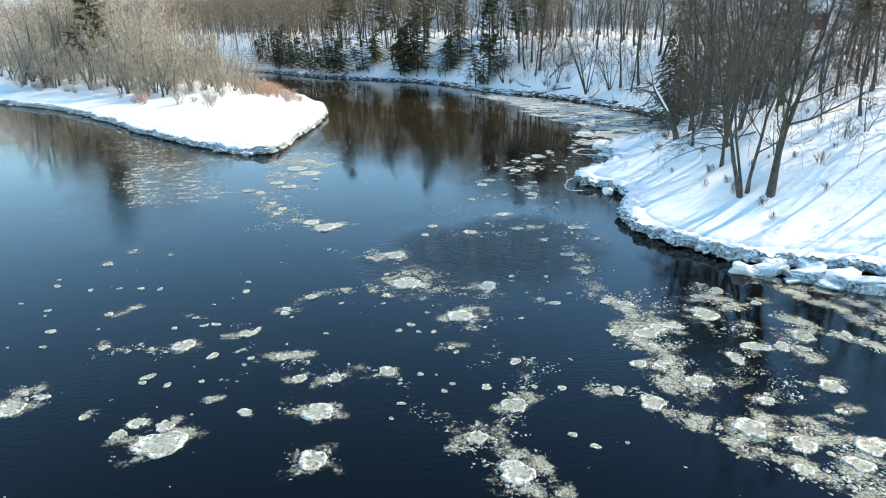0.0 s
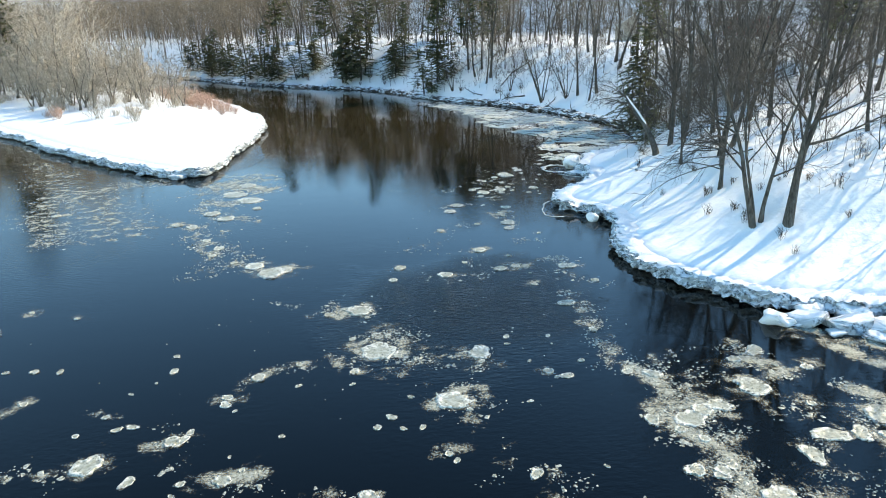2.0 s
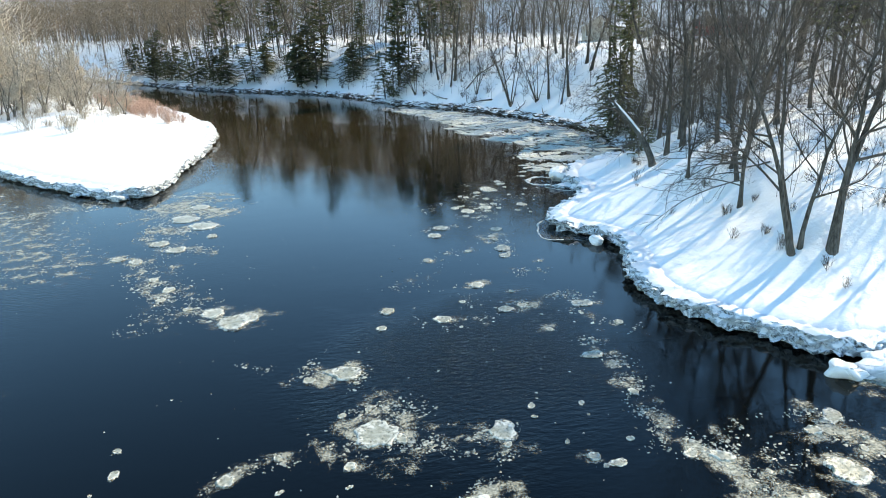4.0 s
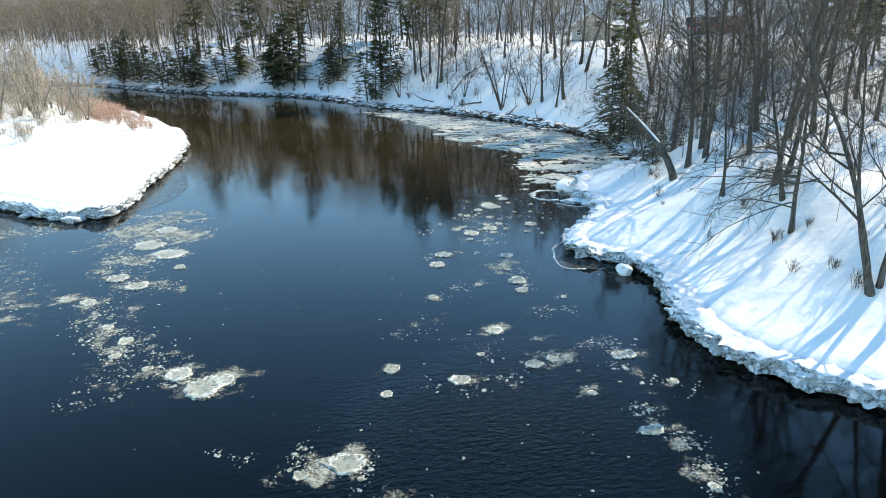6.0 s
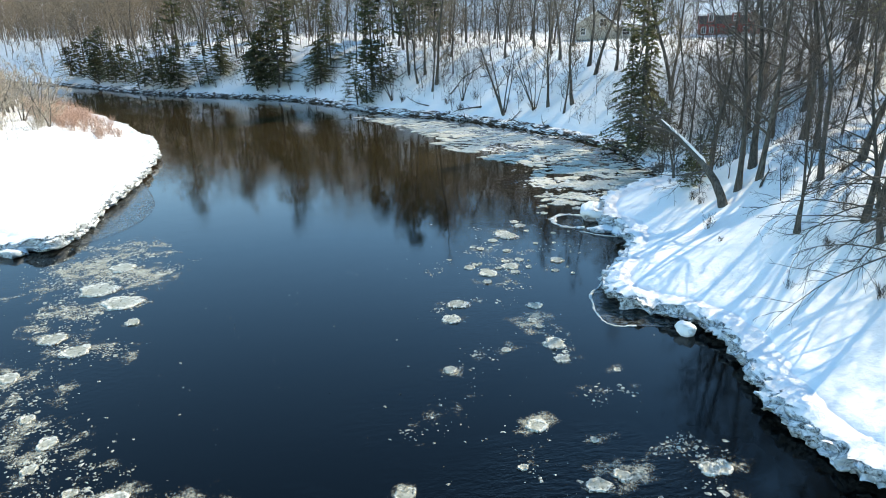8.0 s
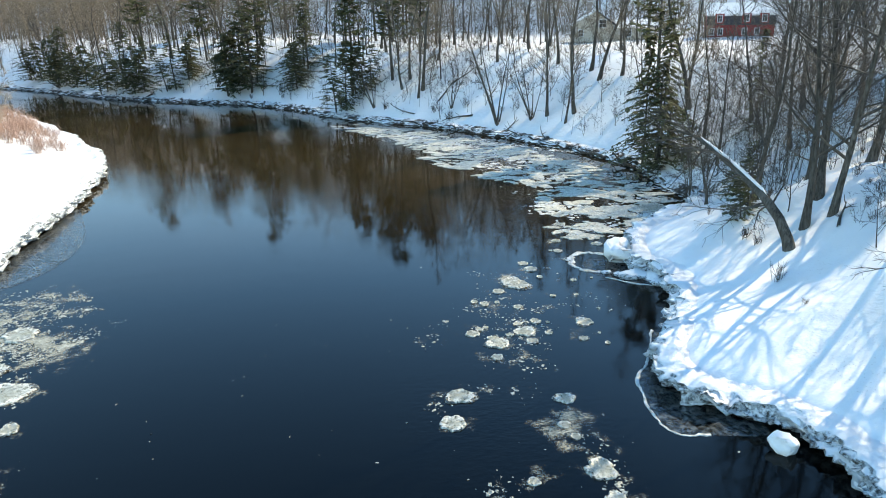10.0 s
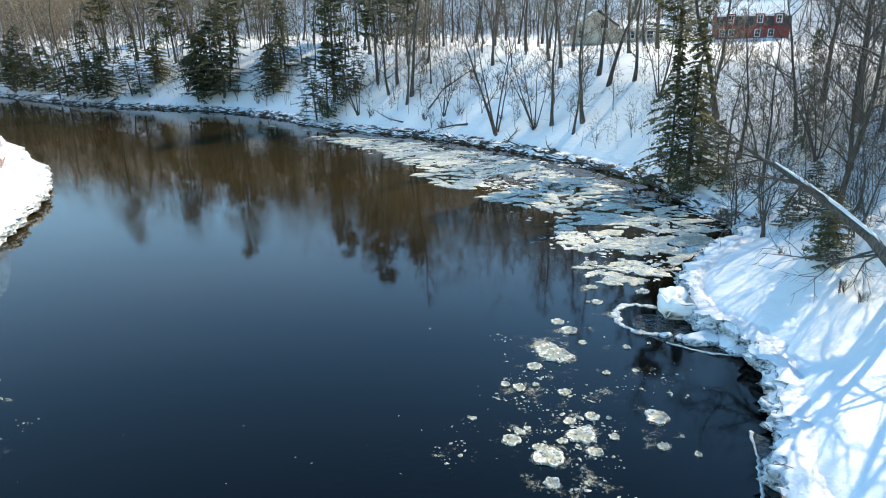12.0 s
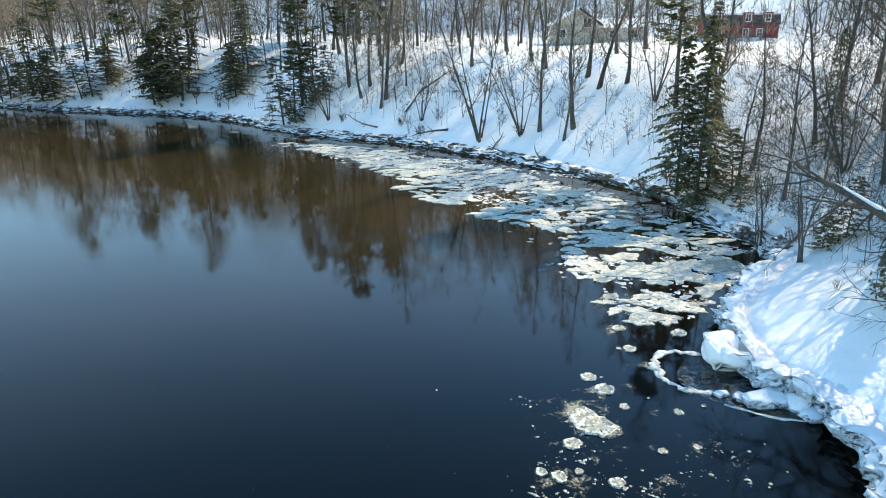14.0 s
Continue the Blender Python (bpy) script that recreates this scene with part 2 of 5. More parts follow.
# ---- building helpers ----
def solid(name, verts, faces, mat, parent=None, smoothed=True, label=""):
    me = bpy.data.meshes.new(name)
    me.from_pydata([tuple(v) for v in verts], [], faces)
    me.materials.append(mat)
    if smoothed:
        me.polygons.foreach_set("use_smooth", [True] * len(me.polygons))
    ob = new(name, me)
    ob.parent = parent
    return tagged(ob, label) if label else ob


def part(name, bm, mat, parent=None, label=""):
    me = bpy.data.meshes.new(name)
    bm.to_mesh(me)
    bm.free()
    me.materials.append(mat)
    ob = new(name, me)
    ob.parent = parent
    return tagged(ob, label) if label else ob


def box(bm, cx, cy, cz, sx, sy, sz, bevel=0.0):
    r = bmesh.ops.create_cube(bm, size=1, matrix=Matrix.Translation((cx, cy, cz)) @ Matrix.Diagonal((sx, sy, sz, 1)))
    if bevel:
        edges = list({e for v in r["verts"] for e in v.link_edges})
        bmesh.ops.bevel(bm, geom=edges, offset=bevel, segments=1, affect="EDGES")
    return bm


class Tubes:
    """Gathers tapered tubes into one mesh."""

    def __init__(self):
        self.verts, self.faces = [], []

    def add(self, points, radii, sides):
        points = np.asarray(points, float)
        n, base = len(points), len(self.verts)
        if n == 2 and radii[1] == 0:  # a pointed twig
            w = points[1] - points[0]
            u = np.array((-w[1], w[0], 0.01 * w[2] + 1e-6))
            u /= math.sqrt(u @ u)
            v = np.array((w[1] * u[2] - w[2] * u[1], w[2] * u[0] - w[0] * u[2], w[0] * u[1] - w[1] * u[0]))
            v *= radii[0] / math.sqrt(v @ v + 1e-12)
            u *= radii[0]
            self.verts += [points[0] + u, points[0] - 0.5 * u + 0.87 * v, points[0] - 0.5 * u - 0.87 * v, points[1]]
            self.faces += [(base, base + 1, base + 3), (base + 1, base + 2, base + 3), (base + 2, base, base + 3)]
            return
        way = np.gradient(points, axis=0)
        way /= np.linalg.norm(way, axis=1)[:, None] + 1e-9
        ref = np.array((0.3, 0.9, 0.1)) if abs(way[0][2]) > 0.8 else np.array((0, 0, 1.0))
        u = np.cross(way, ref)
        u /= np.linalg.norm(u, axis=1)[:, None] + 1e-9
        v = np.cross(way, u)
        for i in range(n):
            for k in range(sides):
                a = 2 * math.pi * k / sides
                self.verts.append(points[i] + radii[i] * (u[i] * math.cos(a) + v[i] * math.sin(a)))
        for i in range(n - 1):
            for k in range(sides):
                a, b = base + i * sides + k, base + i * sides + (k + 1) % sides
                self.faces.append((a, b, b + sides, a + sides))

    def merge(self, verts, faces):
        base = len(self.verts)
        self.verts.extend(verts)
        self.faces.extend(tuple(i + base for i in f) for f in faces)


def ground_z(x, y):
    return float(land_height(np.array([x]), np.array([y]))[0][0])


# ---- the lie of the land ----
MAIN_SHORE = [(70, -120), (54, -30), (44, 8), (37.5, 24), (31.8, 33.4), (27.6, 36.2), (24.2, 37.4), (22.0, 38.4), (19.8, 41.2), (17.9, 44.5),
              (17.5, 47.5), (17.9, 50.7), (18.8, 53.9), (19.1, 56.5), (18.5, 58.6), (17.3, 60.2), (16.2, 61.6), (15.9, 63.0), (16.4, 64.8), (17.4, 66.4),
              (18.7, 68.0), (19.9, 69.7), (21.0, 71.4), (21.9, 73.2), (22.4, 74.6), (22.1, 75.9), (21.7, 77.5), (22.4, 79.8), (23.6, 82.3), (25.2, 84.1),
              (30.3, 87.6), (33.6, 89.7), (35.6, 93), (36.1, 98.4), (36.9, 104.5), (36.2, 113), (30, 129.5), (21, 145)]
FAR_SHORE = [(10, 157.5), (2, 173), (-8, 186), (-40, 212), (-73, 251), (-130, 300), (-260, 360), (-900, 500)]
SPIT_SHORE = [(-900, 380), (-260, 255), (-104, 154), (-72, 129), (-46.5, 101.4), (-29.5, 85.5), (-23.8, 82.6), (-21.4, 84),
              (-20.8, 92), (-20.3, 106), (-21.6, 122), (-24, 132), (-34.2, 153), (-52, 184), (-74, 214), (-116, 255),
              (-230, 305), (-900, 440)]


def curve_through(points, step):
    """A rounded line through the points, resampled at about the given step."""
    p = np.array(points, float)
    out = []
    for i in range(len(p) - 1):
        a, b, c, d = p[max(i - 1, 0)], p[i], p[i + 1], p[min(i + 2, len(p) - 1)]
        n = max(1, min(int(np.linalg.norm(c - b) / step), 60))
        for t in np.arange(n) / n:
            out.append(0.5 * (2 * b + (c - a) * t + (2 * a - 5 * b + 4 * c - d) * t * t + (3 * b - a - 3 * c + d) * t ** 3))
    out.append(p[-1])
    return np.array(out)


def thinned(line):
    """Drops points far from the walk, where a coarse shore will do."""
    keep = [i for i, (x, y) in enumerate(line) if i in (0, len(line) - 1) or i % (1 if abs(x) < 60 and 0 < y < 130 else 3 if x > -110 else 12) == 0]
    return line[keep]


def shore_distance(x, y, line):
    """Distance from the points to a polyline."""
    if x.size < 200:
        a, u = line[:-1], np.diff(line, axis=0)
        px, py = x.reshape(-1, 1) - a[:, 0], y.reshape(-1, 1) - a[:, 1]
        t = np.clip((px * u[:, 0] + py * u[:, 1]) / ((u ** 2).sum(axis=1) + 1e-9), 0, 1)
        return np.hypot(px - t * u[:, 0], py - t * u[:, 1]).min(axis=1).reshape(x.shape)
    best = np.full(x.shape, 1e9)
    for (ax, ay), (bx, by) in zip(line[:-1], line[1:]):
        ux, uy = bx - ax, by - ay
        t = np.clip(((x - ax) * ux + (y - ay) * uy) / (ux * ux + uy * uy + 1e-9), 0, 1)
        best = np.minimum(best, np.hypot(x - ax - t * ux, y - ay - t * uy))
    return best


def inside(x, y, polygon):
    if x.size < 200:
        a, b = polygon, np.roll(polygon, -1, axis=0)
        px, py = x.reshape(-1, 1), y.reshape(-1, 1)
        cross = (b[:, 0] - a[:, 0]) * (py - a[:, 1]) / np.where(a[:, 1] == b[:, 1], 1e-9, b[:, 1] - a[:, 1]) + a[:, 0]
        return ((((a[:, 1] > py) != (b[:, 1] > py)) & (px < cross)).sum(axis=1) % 2 == 1).reshape(x.shape)
    hit = np.zeros(x.shape, bool)
    for (ax, ay), (bx, by) in zip(polygon, np.roll(polygon, -1, axis=0)):
        if ay != by:
            hit ^= ((ay > y) != (by > y)) & (x < (bx - ax) * (y - ay) / (by - ay) + ax)
    return hit


BANK_LINE = thinned(curve_through(MAIN_SHORE + FAR_SHORE, 1.5))
SPIT_LINE = thinned(curve_through(SPIT_SHORE, 1.5))
BANK_AREA = np.vstack([BANK_LINE, [(-900, 3000), (3000, 3000), (3000, -120)]])


def smooth(a, b, v):
    t = np.clip((v - a) / (b - a), 0, 1)
    return t * t * (3 - 2 * t)


def waves(x, y, size):
    """A gentle rolling of about -1 to 1."""
    u, v = x / size, y / size
    return (np.sin(u * 1.7 + 1.3 * np.sin(v * 1.1)) + np.sin(v * 1.9 + 1.7 * np.sin(u * 0.8 + 2)) + np.sin((u + v) * 1.3 + 0.7)) / 3


def land_height(x, y):
    """Height of the snow surface, and below the water the river bed."""
    x, y = np.asarray(x, float), np.asarray(y, float)
    d = shore_distance(x, y, BANK_LINE) * np.where(inside(x, y, BANK_AREA), 1, -1)
    e = shore_distance(x, y, SPIT_LINE) * np.where(inside(x, y, SPIT_LINE), 1, -1)
    near = np.interp(d, [-30, -3, -0.2, 1.3, 3, 6, 8, 9.5, 12, 25, 42, 60, 100, 200, 400],
                     [-2.5, -1.5, -0.9, 0.9, 1.4, 2.5, 3.4, 4.5, 5.8, 8.6, 10.8, 11.6, 15, 56, 120])
    far = np.interp(d, [-30, -3, -0.2, 1.2, 2, 13, 20, 28, 75, 100, 130, 170, 230, 400],
                    [-2.5, -1.5, -0.9, 0.55, 1.1, 7.6, 10.4, 11.4, 12.6, 25, 43, 64, 84, 120])
    w = smooth(84, 102, y)
    bank = near * (1 - w) + far * w
    spit = np.interp(e, [-30, -3, -0.2, 1.3, 8, 16, 40, 400], [-2.5, -1.5, -0.9, 1.05, 1.8, 2.6, 3.6, 9])
    z = np.maximum(bank, spit)
    inland = np.maximum(d, e)
    z = z + waves(x, y, 9) * 0.45 * smooth(5, 16, inland) + waves(x + 3, y, 2.6) * 0.12 * smooth(0.5, 4, inland)
    return z, d, e

def graded(stops):
    """Grid lines from (start, step) pairs up to the last start."""
    out = []
    for (a, step), (b, _) in zip(stops[:-1], stops[1:]):
        out += list(np.arange(a, b - step * 0.3, step))
    return np.array(out + [stops[-1][0]])


def build_ground():
    xs = graded([(-1500, 100), (-300, 20), (-140, 4), (-75, 1.5), (8, 0.6), (48, 1.5), (90, 5), (160, 25), (400, 110), (1500, 1)])
    ys = graded([(-300, 40), (-20, 4), (16, 0.6), (96, 1.2), (220, 3), (300, 20), (600, 100), (2200, 1)])
    gx, gy = np.meshgrid(xs, ys)
    z = land_height(gx.ravel(), gy.ravel())[0]
    verts = np.column_stack([gx.ravel(), gy.ravel(), z])
    n = len(xs)
    faces = [(j * n + i, j * n + i + 1, (j + 1) * n + i + 1, (j + 1) * n + i) for j in range(len(ys) - 1) for i in range(n - 1)]
    ob = solid("ground", verts, faces, SNOW)
    return tagged(ob, "snow-covered river banks, slopes and plateau", "ground", kind="structure")


def build_water():
    xs, ys = np.linspace(-1500, 300, 13), np.linspace(-300, 900, 9)
    verts = [(x, y, 0) for y in ys for x in xs]
    faces = [(j * 13 + i, j * 13 + i + 1, j * 13 + i + 14, j * 13 + i + 13) for j in range(8) for i in range(12)]
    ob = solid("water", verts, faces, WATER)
    return tagged(ob, "dark calm river water reflecting sky and trees", "water", kind="structure")


def edge_ribbon(name, line, profile, mat, rough, seed, label):
    """A frozen bank edge along a shore line; profile rows are (metres outward, height, unevenness)."""
    way = np.gradient(line, axis=0)
    way /= np.linalg.norm(way, axis=1)[:, None]
    out = np.column_stack([-way[:, 1], way[:, 0]])
    run = np.concatenate([[0], np.cumsum(np.linalg.norm(np.diff(line, axis=0), axis=1))])
    rows = []
    for a, b in zip(profile[:-1], profile[1:]):
        for t in (0, 0.25, 0.5, 0.75):
            rows.append([a[k] + (b[k] - a[k]) * t for k in range(3)])
    rows.append(list(profile[-1]))
    base = [line + out * -1.9, line + out * -1.2]
    inner = [land_height(b[:, 0], b[:, 1])[0] for b in base]
    verts = []
    for i in range(len(line)):
        swing = noise.noise((run[i] * 0.16, seed, 0.3)) * 0.6 + noise.noise((run[i] * 0.55, seed, 1.3)) * 0.35
        tall = 1 + 0.4 * noise.noise((run[i] * 0.35, seed, 5.1))
        verts.append((*base[0][i], inner[0][i] - 0.12))
        verts.append((*base[1][i], inner[1][i] + 0.05))
        for k, (o, h, u) in enumerate(rows):
            q = Vector((line[i][0] * 1.0, line[i][1] * 1.0, h * 2.2 + seed))
            bend = swing * min(1, max(0, (o + 1.0)))
            o2 = o + bend + u * rough * (noise.noise(q * 0.9) * 0.9 + noise.noise(q * 2.6) * 0.9 - abs(noise.noise(q * 5.0)) * 0.8 + noise.noise(q * 9.0) * 0.3)
            z = h * (tall if h > 0.1 else 1) + u * rough * 0.7 * (noise.noise(q * 1.4 + Vector((9, 0, 0))) + 0.5 * noise.noise(q * 4.3))
            verts.append((*(line[i] + out[i] * o2), z))
    w = len(rows) + 2
    faces = [(i * w + k, i * w + k + 1, (i + 1) * w + k + 1, (i + 1) * w + k) for i in range(len(line) - 1) for k in range(w - 1)]
    ob = solid(name, verts, faces, mat)
    return tagged(ob, label, "bank edge", kind="structure")


def between(line, test):
    return line[[bool(test(p)) for p in line]]


def build_edges():
    fine = curve_through(MAIN_SHORE + FAR_SHORE[:6], 0.17)
    shelf = between(fine, lambda p: -5 < p[1] < 90.5)
    snowy = [(-0.7, 1.0, 0.5), (-0.25, 1.0, 0.8), (0.02, 0.95, 1.1), (0.2, 0.8, 1.4), (0.24, 0.6, 1.6), (0.34, 0.38, 1.7), (0.3, 0.24, 1.4), (0.0, 0.12, 0.9), (-0.4, 0.02, 0.6), (-0.5, -0.5, 0.2)]
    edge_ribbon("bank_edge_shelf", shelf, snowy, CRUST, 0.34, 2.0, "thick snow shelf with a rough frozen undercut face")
    far = between(curve_through(MAIN_SHORE + FAR_SHORE[:6], 0.5), lambda p: p[1] >= 90 and p[0] > -120)
    earthy = [(-0.8, 0.62, 0.5), (-0.4, 0.66, 0.8), (-0.1, 0.55, 1.2), (0.1, 0.38, 1.3), (0.35, 0.3, 1.2), (0.5, 0.12, 1.0), (0.55, 0.0, 0.5), (0.6, -0.5, 0.2)]
    edge_ribbon("bank_edge_far", far, earthy, MUD, 0.36, 14.0, "dark earth and stones along the snowy far bank")
    spit = between(curve_through(SPIT_SHORE, 0.3)[::-1], lambda p: p[0] > -140 and p[1] < 215)
    tall = [(-0.7, 1.1, 0.4), (-0.2, 1.08, 0.7), (0.12, 0.98, 1.0), (0.3, 0.75, 1.1), (0.24, 0.5, 1.2), (0.36, 0.3, 1.2), (0.1, 0.15, 0.9), (-0.3, 0.02, 0.6), (-0.5, -0.5, 0.2)]
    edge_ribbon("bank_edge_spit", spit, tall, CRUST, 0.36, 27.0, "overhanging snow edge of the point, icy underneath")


build_ground()
build_water()
build_edges()


# ---- trees ----
def bent(rng, start, way, length, steps, wander, lift):
    """A wandering line; lift bends it up (or down, if negative) on the way."""
    pts, p, w = [np.array(start, float)], np.array(start, float), np.array(way, float)
    for _ in range(steps):
        w = w + rng.normal(0, wander, 3) + np.array((0, 0, lift / steps))
        w /= np.linalg.norm(w)
        p = p + w * length / steps
        pts.append(p.copy())
    return np.array(pts)


def at_share(pts, t):
    i = min(int(t * (len(pts) - 1)), len(pts) - 2)
    f = t * (len(pts) - 1) - i
    way = pts[i + 1] - pts[i]
    return pts[i] * (1 - f) + pts[i + 1] * f, way / (np.linalg.norm(way) + 1e-9)


def offshoot(rng, way, angle):
    """A direction at that angle (radians) to way, turned round it at random."""
    side = np.cross(way, rng.normal(0, 1, 3))
    side /= np.linalg.norm(side) + 1e-9
    return way * math.cos(angle) + side * math.sin(angle)


def bare_shape(seed, height, radius, stems=((0.0, 0.0),), limbs=16, boughs=6, twigs=5, sprigs=0, first=0.3, spread=0.34, wander=0.05, tips=0.008, coarse=False):
    """Trunk and crown of a leafless tree; stems are the leanings (east, north) of its trunks."""
    rng = np.random.default_rng(seed)
    trunk, crown = Tubes(), Tubes()
    for s, (lx, ly) in enumerate(stems):
        h, r0 = height * rng.uniform(0.85, 1.0), radius * (1 if s == 0 else rng.uniform(0.6, 0.9))
        foot = np.array((0.0, 0.0, -0.4)) if s == 0 else np.array((*rng.normal(0, radius * 1.3, 2), -0.4))
        way = np.array((lx, ly, 1.0)) / math.hypot(math.hypot(lx, ly), 1)
        stem = bent(rng, foot, way, h + 0.4, 11, wander, 0.12)
        rad = r0 * (1 - np.linspace(0, 1, 12) ** 0.85 * 0.93)
        rad[0] *= 1.45
        rad[1] *= 1.05
        trunk.add(stem, rad, 7)
        n1 = max(4, limbs // len(stems) if len(stems) > 1 else limbs)
        for i in range(n1):
            t = first + (0.97 - first) * (i + rng.uniform(0, 0.9)) / n1
            p, w = at_share(stem, t)
            room = spread * h * (1.08 - 0.75 * (t - first) / (1 - first)) * rng.uniform(0.65, 1.15)
            limb = bent(rng, p, offshoot(rng, w, rng.uniform(0.75, 1.15)), room, 4, 0.14, rng.uniform(0.15, 0.7))
            r1 = max(0.018, min(r0 * (1 - t * 0.9) * 0.55, room * 0.015))
            crown.add(limb, r1 * (1 - np.linspace(0, 1, 5) * 0.85), 4)
            for j in range(boughs):
                tj = 0.2 + 0.78 * (j + rng.uniform(0, 0.9)) / boughs
                p2, w2 = at_share(limb, tj)
                room2 = room * rng.uniform(0.28, 0.5) * (1.15 - 0.6 * tj)
                bough = bent(rng, p2, offshoot(rng, w2, rng.uniform(0.5, 0.95)), room2, 1 if coarse else 2, 0.14, rng.uniform(0, 0.4))
                r2 = max(0.011, r1 * (1 - tj * 0.8) * 0.5)
                crown.add(bough, (max(r2, tips * 1.3), 0) if coarse else np.maximum(r2, tips) * (1 - np.linspace(0, 1, 3) * 0.6), 3)
                for _ in range(twigs):
                    tk = rng.uniform(0.15, 1.0)
                    p3, w3 = at_share(bough, tk)
                    room3 = room2 * rng.uniform(0.4, 0.8)
                    twig = bent(rng, p3, offshoot(rng, w3, rng.uniform(0.4, 0.9)), room3, 1, 0.12, 0.1)
                    crown.add(twig, (tips * 1.2, 0), 3)
                    for _ in range(sprigs):
                        p4, w4 = at_share(twig, rng.uniform(0.2, 1))
                        crown.add(bent(rng, p4, offshoot(rng, w4, rng.uniform(0.4, 0.9)), room3 * rng.uniform(0.35, 0.7), 1, 0.1, 0.1), (tips, 0), 3)
    return trunk, crown


def bare_tree(label, bark, twig, *args, **kw):
    trunk, crown = bare_shape(*args, **kw)
    tree = new("tree")
    solid("trunk", trunk.verts, trunk.faces, bark, tree)
    solid("crown", crown.verts, crown.faces, twig, tree)
    return tagged(tree, label, "tree")


def conifer_shape(seed, height, radius, width, first=0.12, branches=90, sprays=12, droop=-0.5, size=0.55, ragged=0.3, taper=0.7, gaps=0.0, leaders=((0.0, 0.0, 1.0),)):
    """Trunks with tiers of drooping limbs; gaps breaks the outline up, leaders are further stems (east, north, height)."""
    rng = np.random.default_rng(seed)
    trunk, crown, limbs = Tubes(), Tubes(), Tubes()
    for lx, ly, tall in leaders:
        stem = bent(rng, (lx, ly, -0.4), (lx * 0.03, ly * 0.03, 1), height * tall + 0.4, 10, 0.02, 0.1)
        trunk.add(stem, radius * (0.6 + 0.4 * tall) * (1 - np.linspace(0, 1, 11) * 0.94), 8)
        needle_limbs(rng, crown, limbs, stem, width * (0.5 + 0.5 * tall), first, int(branches * tall / len(leaders) ** 0.4), sprays, droop, size, ragged, taper, gaps, seed + lx)
    return trunk, crown, limbs


def needle_limbs(rng, crown, limbs, stem, width, first, branches, sprays, droop, size, ragged, taper, gaps, seed):
    for i in range(branches):
        t = first + (0.985 - first) * (i + rng.uniform(0, 0.9)) / branches
        p, _ = at_share(stem, t)
        a = i * 2.4 + rng.uniform(-0.4, 0.4)
        room = width * ((1 - t) / (1 - first)) ** taper * rng.uniform(1 - ragged, 1 + ragged * 0.6) + 0.25
        if gaps:
            bulge = noise.noise((math.cos(a) * 0.9, math.sin(a) * 0.9 + seed, t * 4.5)) * 2.2
            if bulge < gaps - 1.1:
                continue
            room *= max(0.3, 1 + bulge * 0.55)
        limb = bent(rng, p, (math.cos(a), math.sin(a), 0.25), room, 3, 0.05, droop)
        limbs.add(limb, np.linspace(0.03, 0.008, 4) * (0.5 + room / 4), 3)
        for k in range(sprays):
            tk = 0.18 + 0.82 * (k + rng.uniform(0, 0.9)) / sprays
            q, w = at_share(limb, tk)
            for side in (-1, 1):
                flat = np.array((-w[1], w[0], 0)) * side
                d = w * rng.uniform(0.2, 0.7) + flat * rng.uniform(0.5, 1.0) + np.array((0, 0, rng.uniform(-0.4, 0.12)))
                d /= np.linalg.norm(d)
                long = size * rng.uniform(0.6, 1.25) * (1.1 - 0.45 * tk)
                c = np.cross(d, (0, 0, 1)) + rng.normal(0, 0.25, 3)
                c *= long * 0.26 / (np.linalg.norm(c) + 1e-9)
                m = q + d * long * 0.5
                crown.merge([q, m + c, q + d * long - np.array((0, 0, 0.08 * long)), m - c], [(0, 1, 2), (0, 2, 3)])


def conifer(label, needles, *args, **kw):
    trunk, crown, limbs = conifer_shape(*args, **kw)
    tree = new("evergreen_tree")
    trunk.merge(limbs.verts, limbs.faces)
    solid("trunk", trunk.verts, trunk.faces, BARK, tree)
    solid("crown", crown.verts, crown.faces, needles, tree, smoothed=False)
    return tagged(tree, label, "evergreen tree")


class Kinds:
    """A few grown forms of one kind; each planting uses the next one, the first time itself and then a copy."""

    def __init__(self, forms):
        self.forms, self.used, self.i = forms, set(), 0

    def plant(self, x, y, turn, size=1.0, sink=0.0, group="", tall=1.0):
        ob = self.forms[self.i % len(self.forms)]
        self.i += 1
        m = Matrix.LocRotScale((x, y, ground_z(x, y) - sink), Euler((radians(3.5 * math.sin(x * 12.9 + y)), radians(3.5 * math.sin(y * 7.7 + x)), radians(turn))), (size, size, size * tall))
        if ob in self.used:
            ob = copy_thing(ob, m @ Matrix.Diagonal((*(1 / v for v in ob.scale), 1)))
        else:
            self.used.add(ob)
            ob.matrix_basis = m
        return tagged(ob, group=group)


rng = np.random.default_rng(11)

# the leaning trees on the near shelf
def plant_single(tree, x, y):
    tree.location = (x, y, ground_z(x, y))
    return tree


plant_single(bare_tree("two-stemmed grey riverside tree leaning over the snow shelf", BARK, DARK_TWIG, 101, 19, 0.19, stems=((-0.1, 0.1), (-0.02, 0.02), (-0.16, 0.22)), limbs=42, boughs=8, twigs=7, sprigs=2, first=0.2, spread=0.36, wander=0.07), 25.3, 45.2)
plant_single(bare_tree("tall grey twin-trunked tree leaning away from the river", BARK, DARK_TWIG, 102, 22, 0.27, stems=((0.04, 0.06), (0.1, 0.0)), limbs=40, boughs=8, twigs=7, sprigs=2, first=0.24, spread=0.3, wander=0.05), 27.1, 44.3)
plant_single(bare_tree("slim dark tree on the snowy slope", BARK, DARK_TWIG, 104, 20, 0.2, stems=((0.1, 0.05),), limbs=22, boughs=6, twigs=6, sprigs=1, first=0.25), 29.2, 59.2)
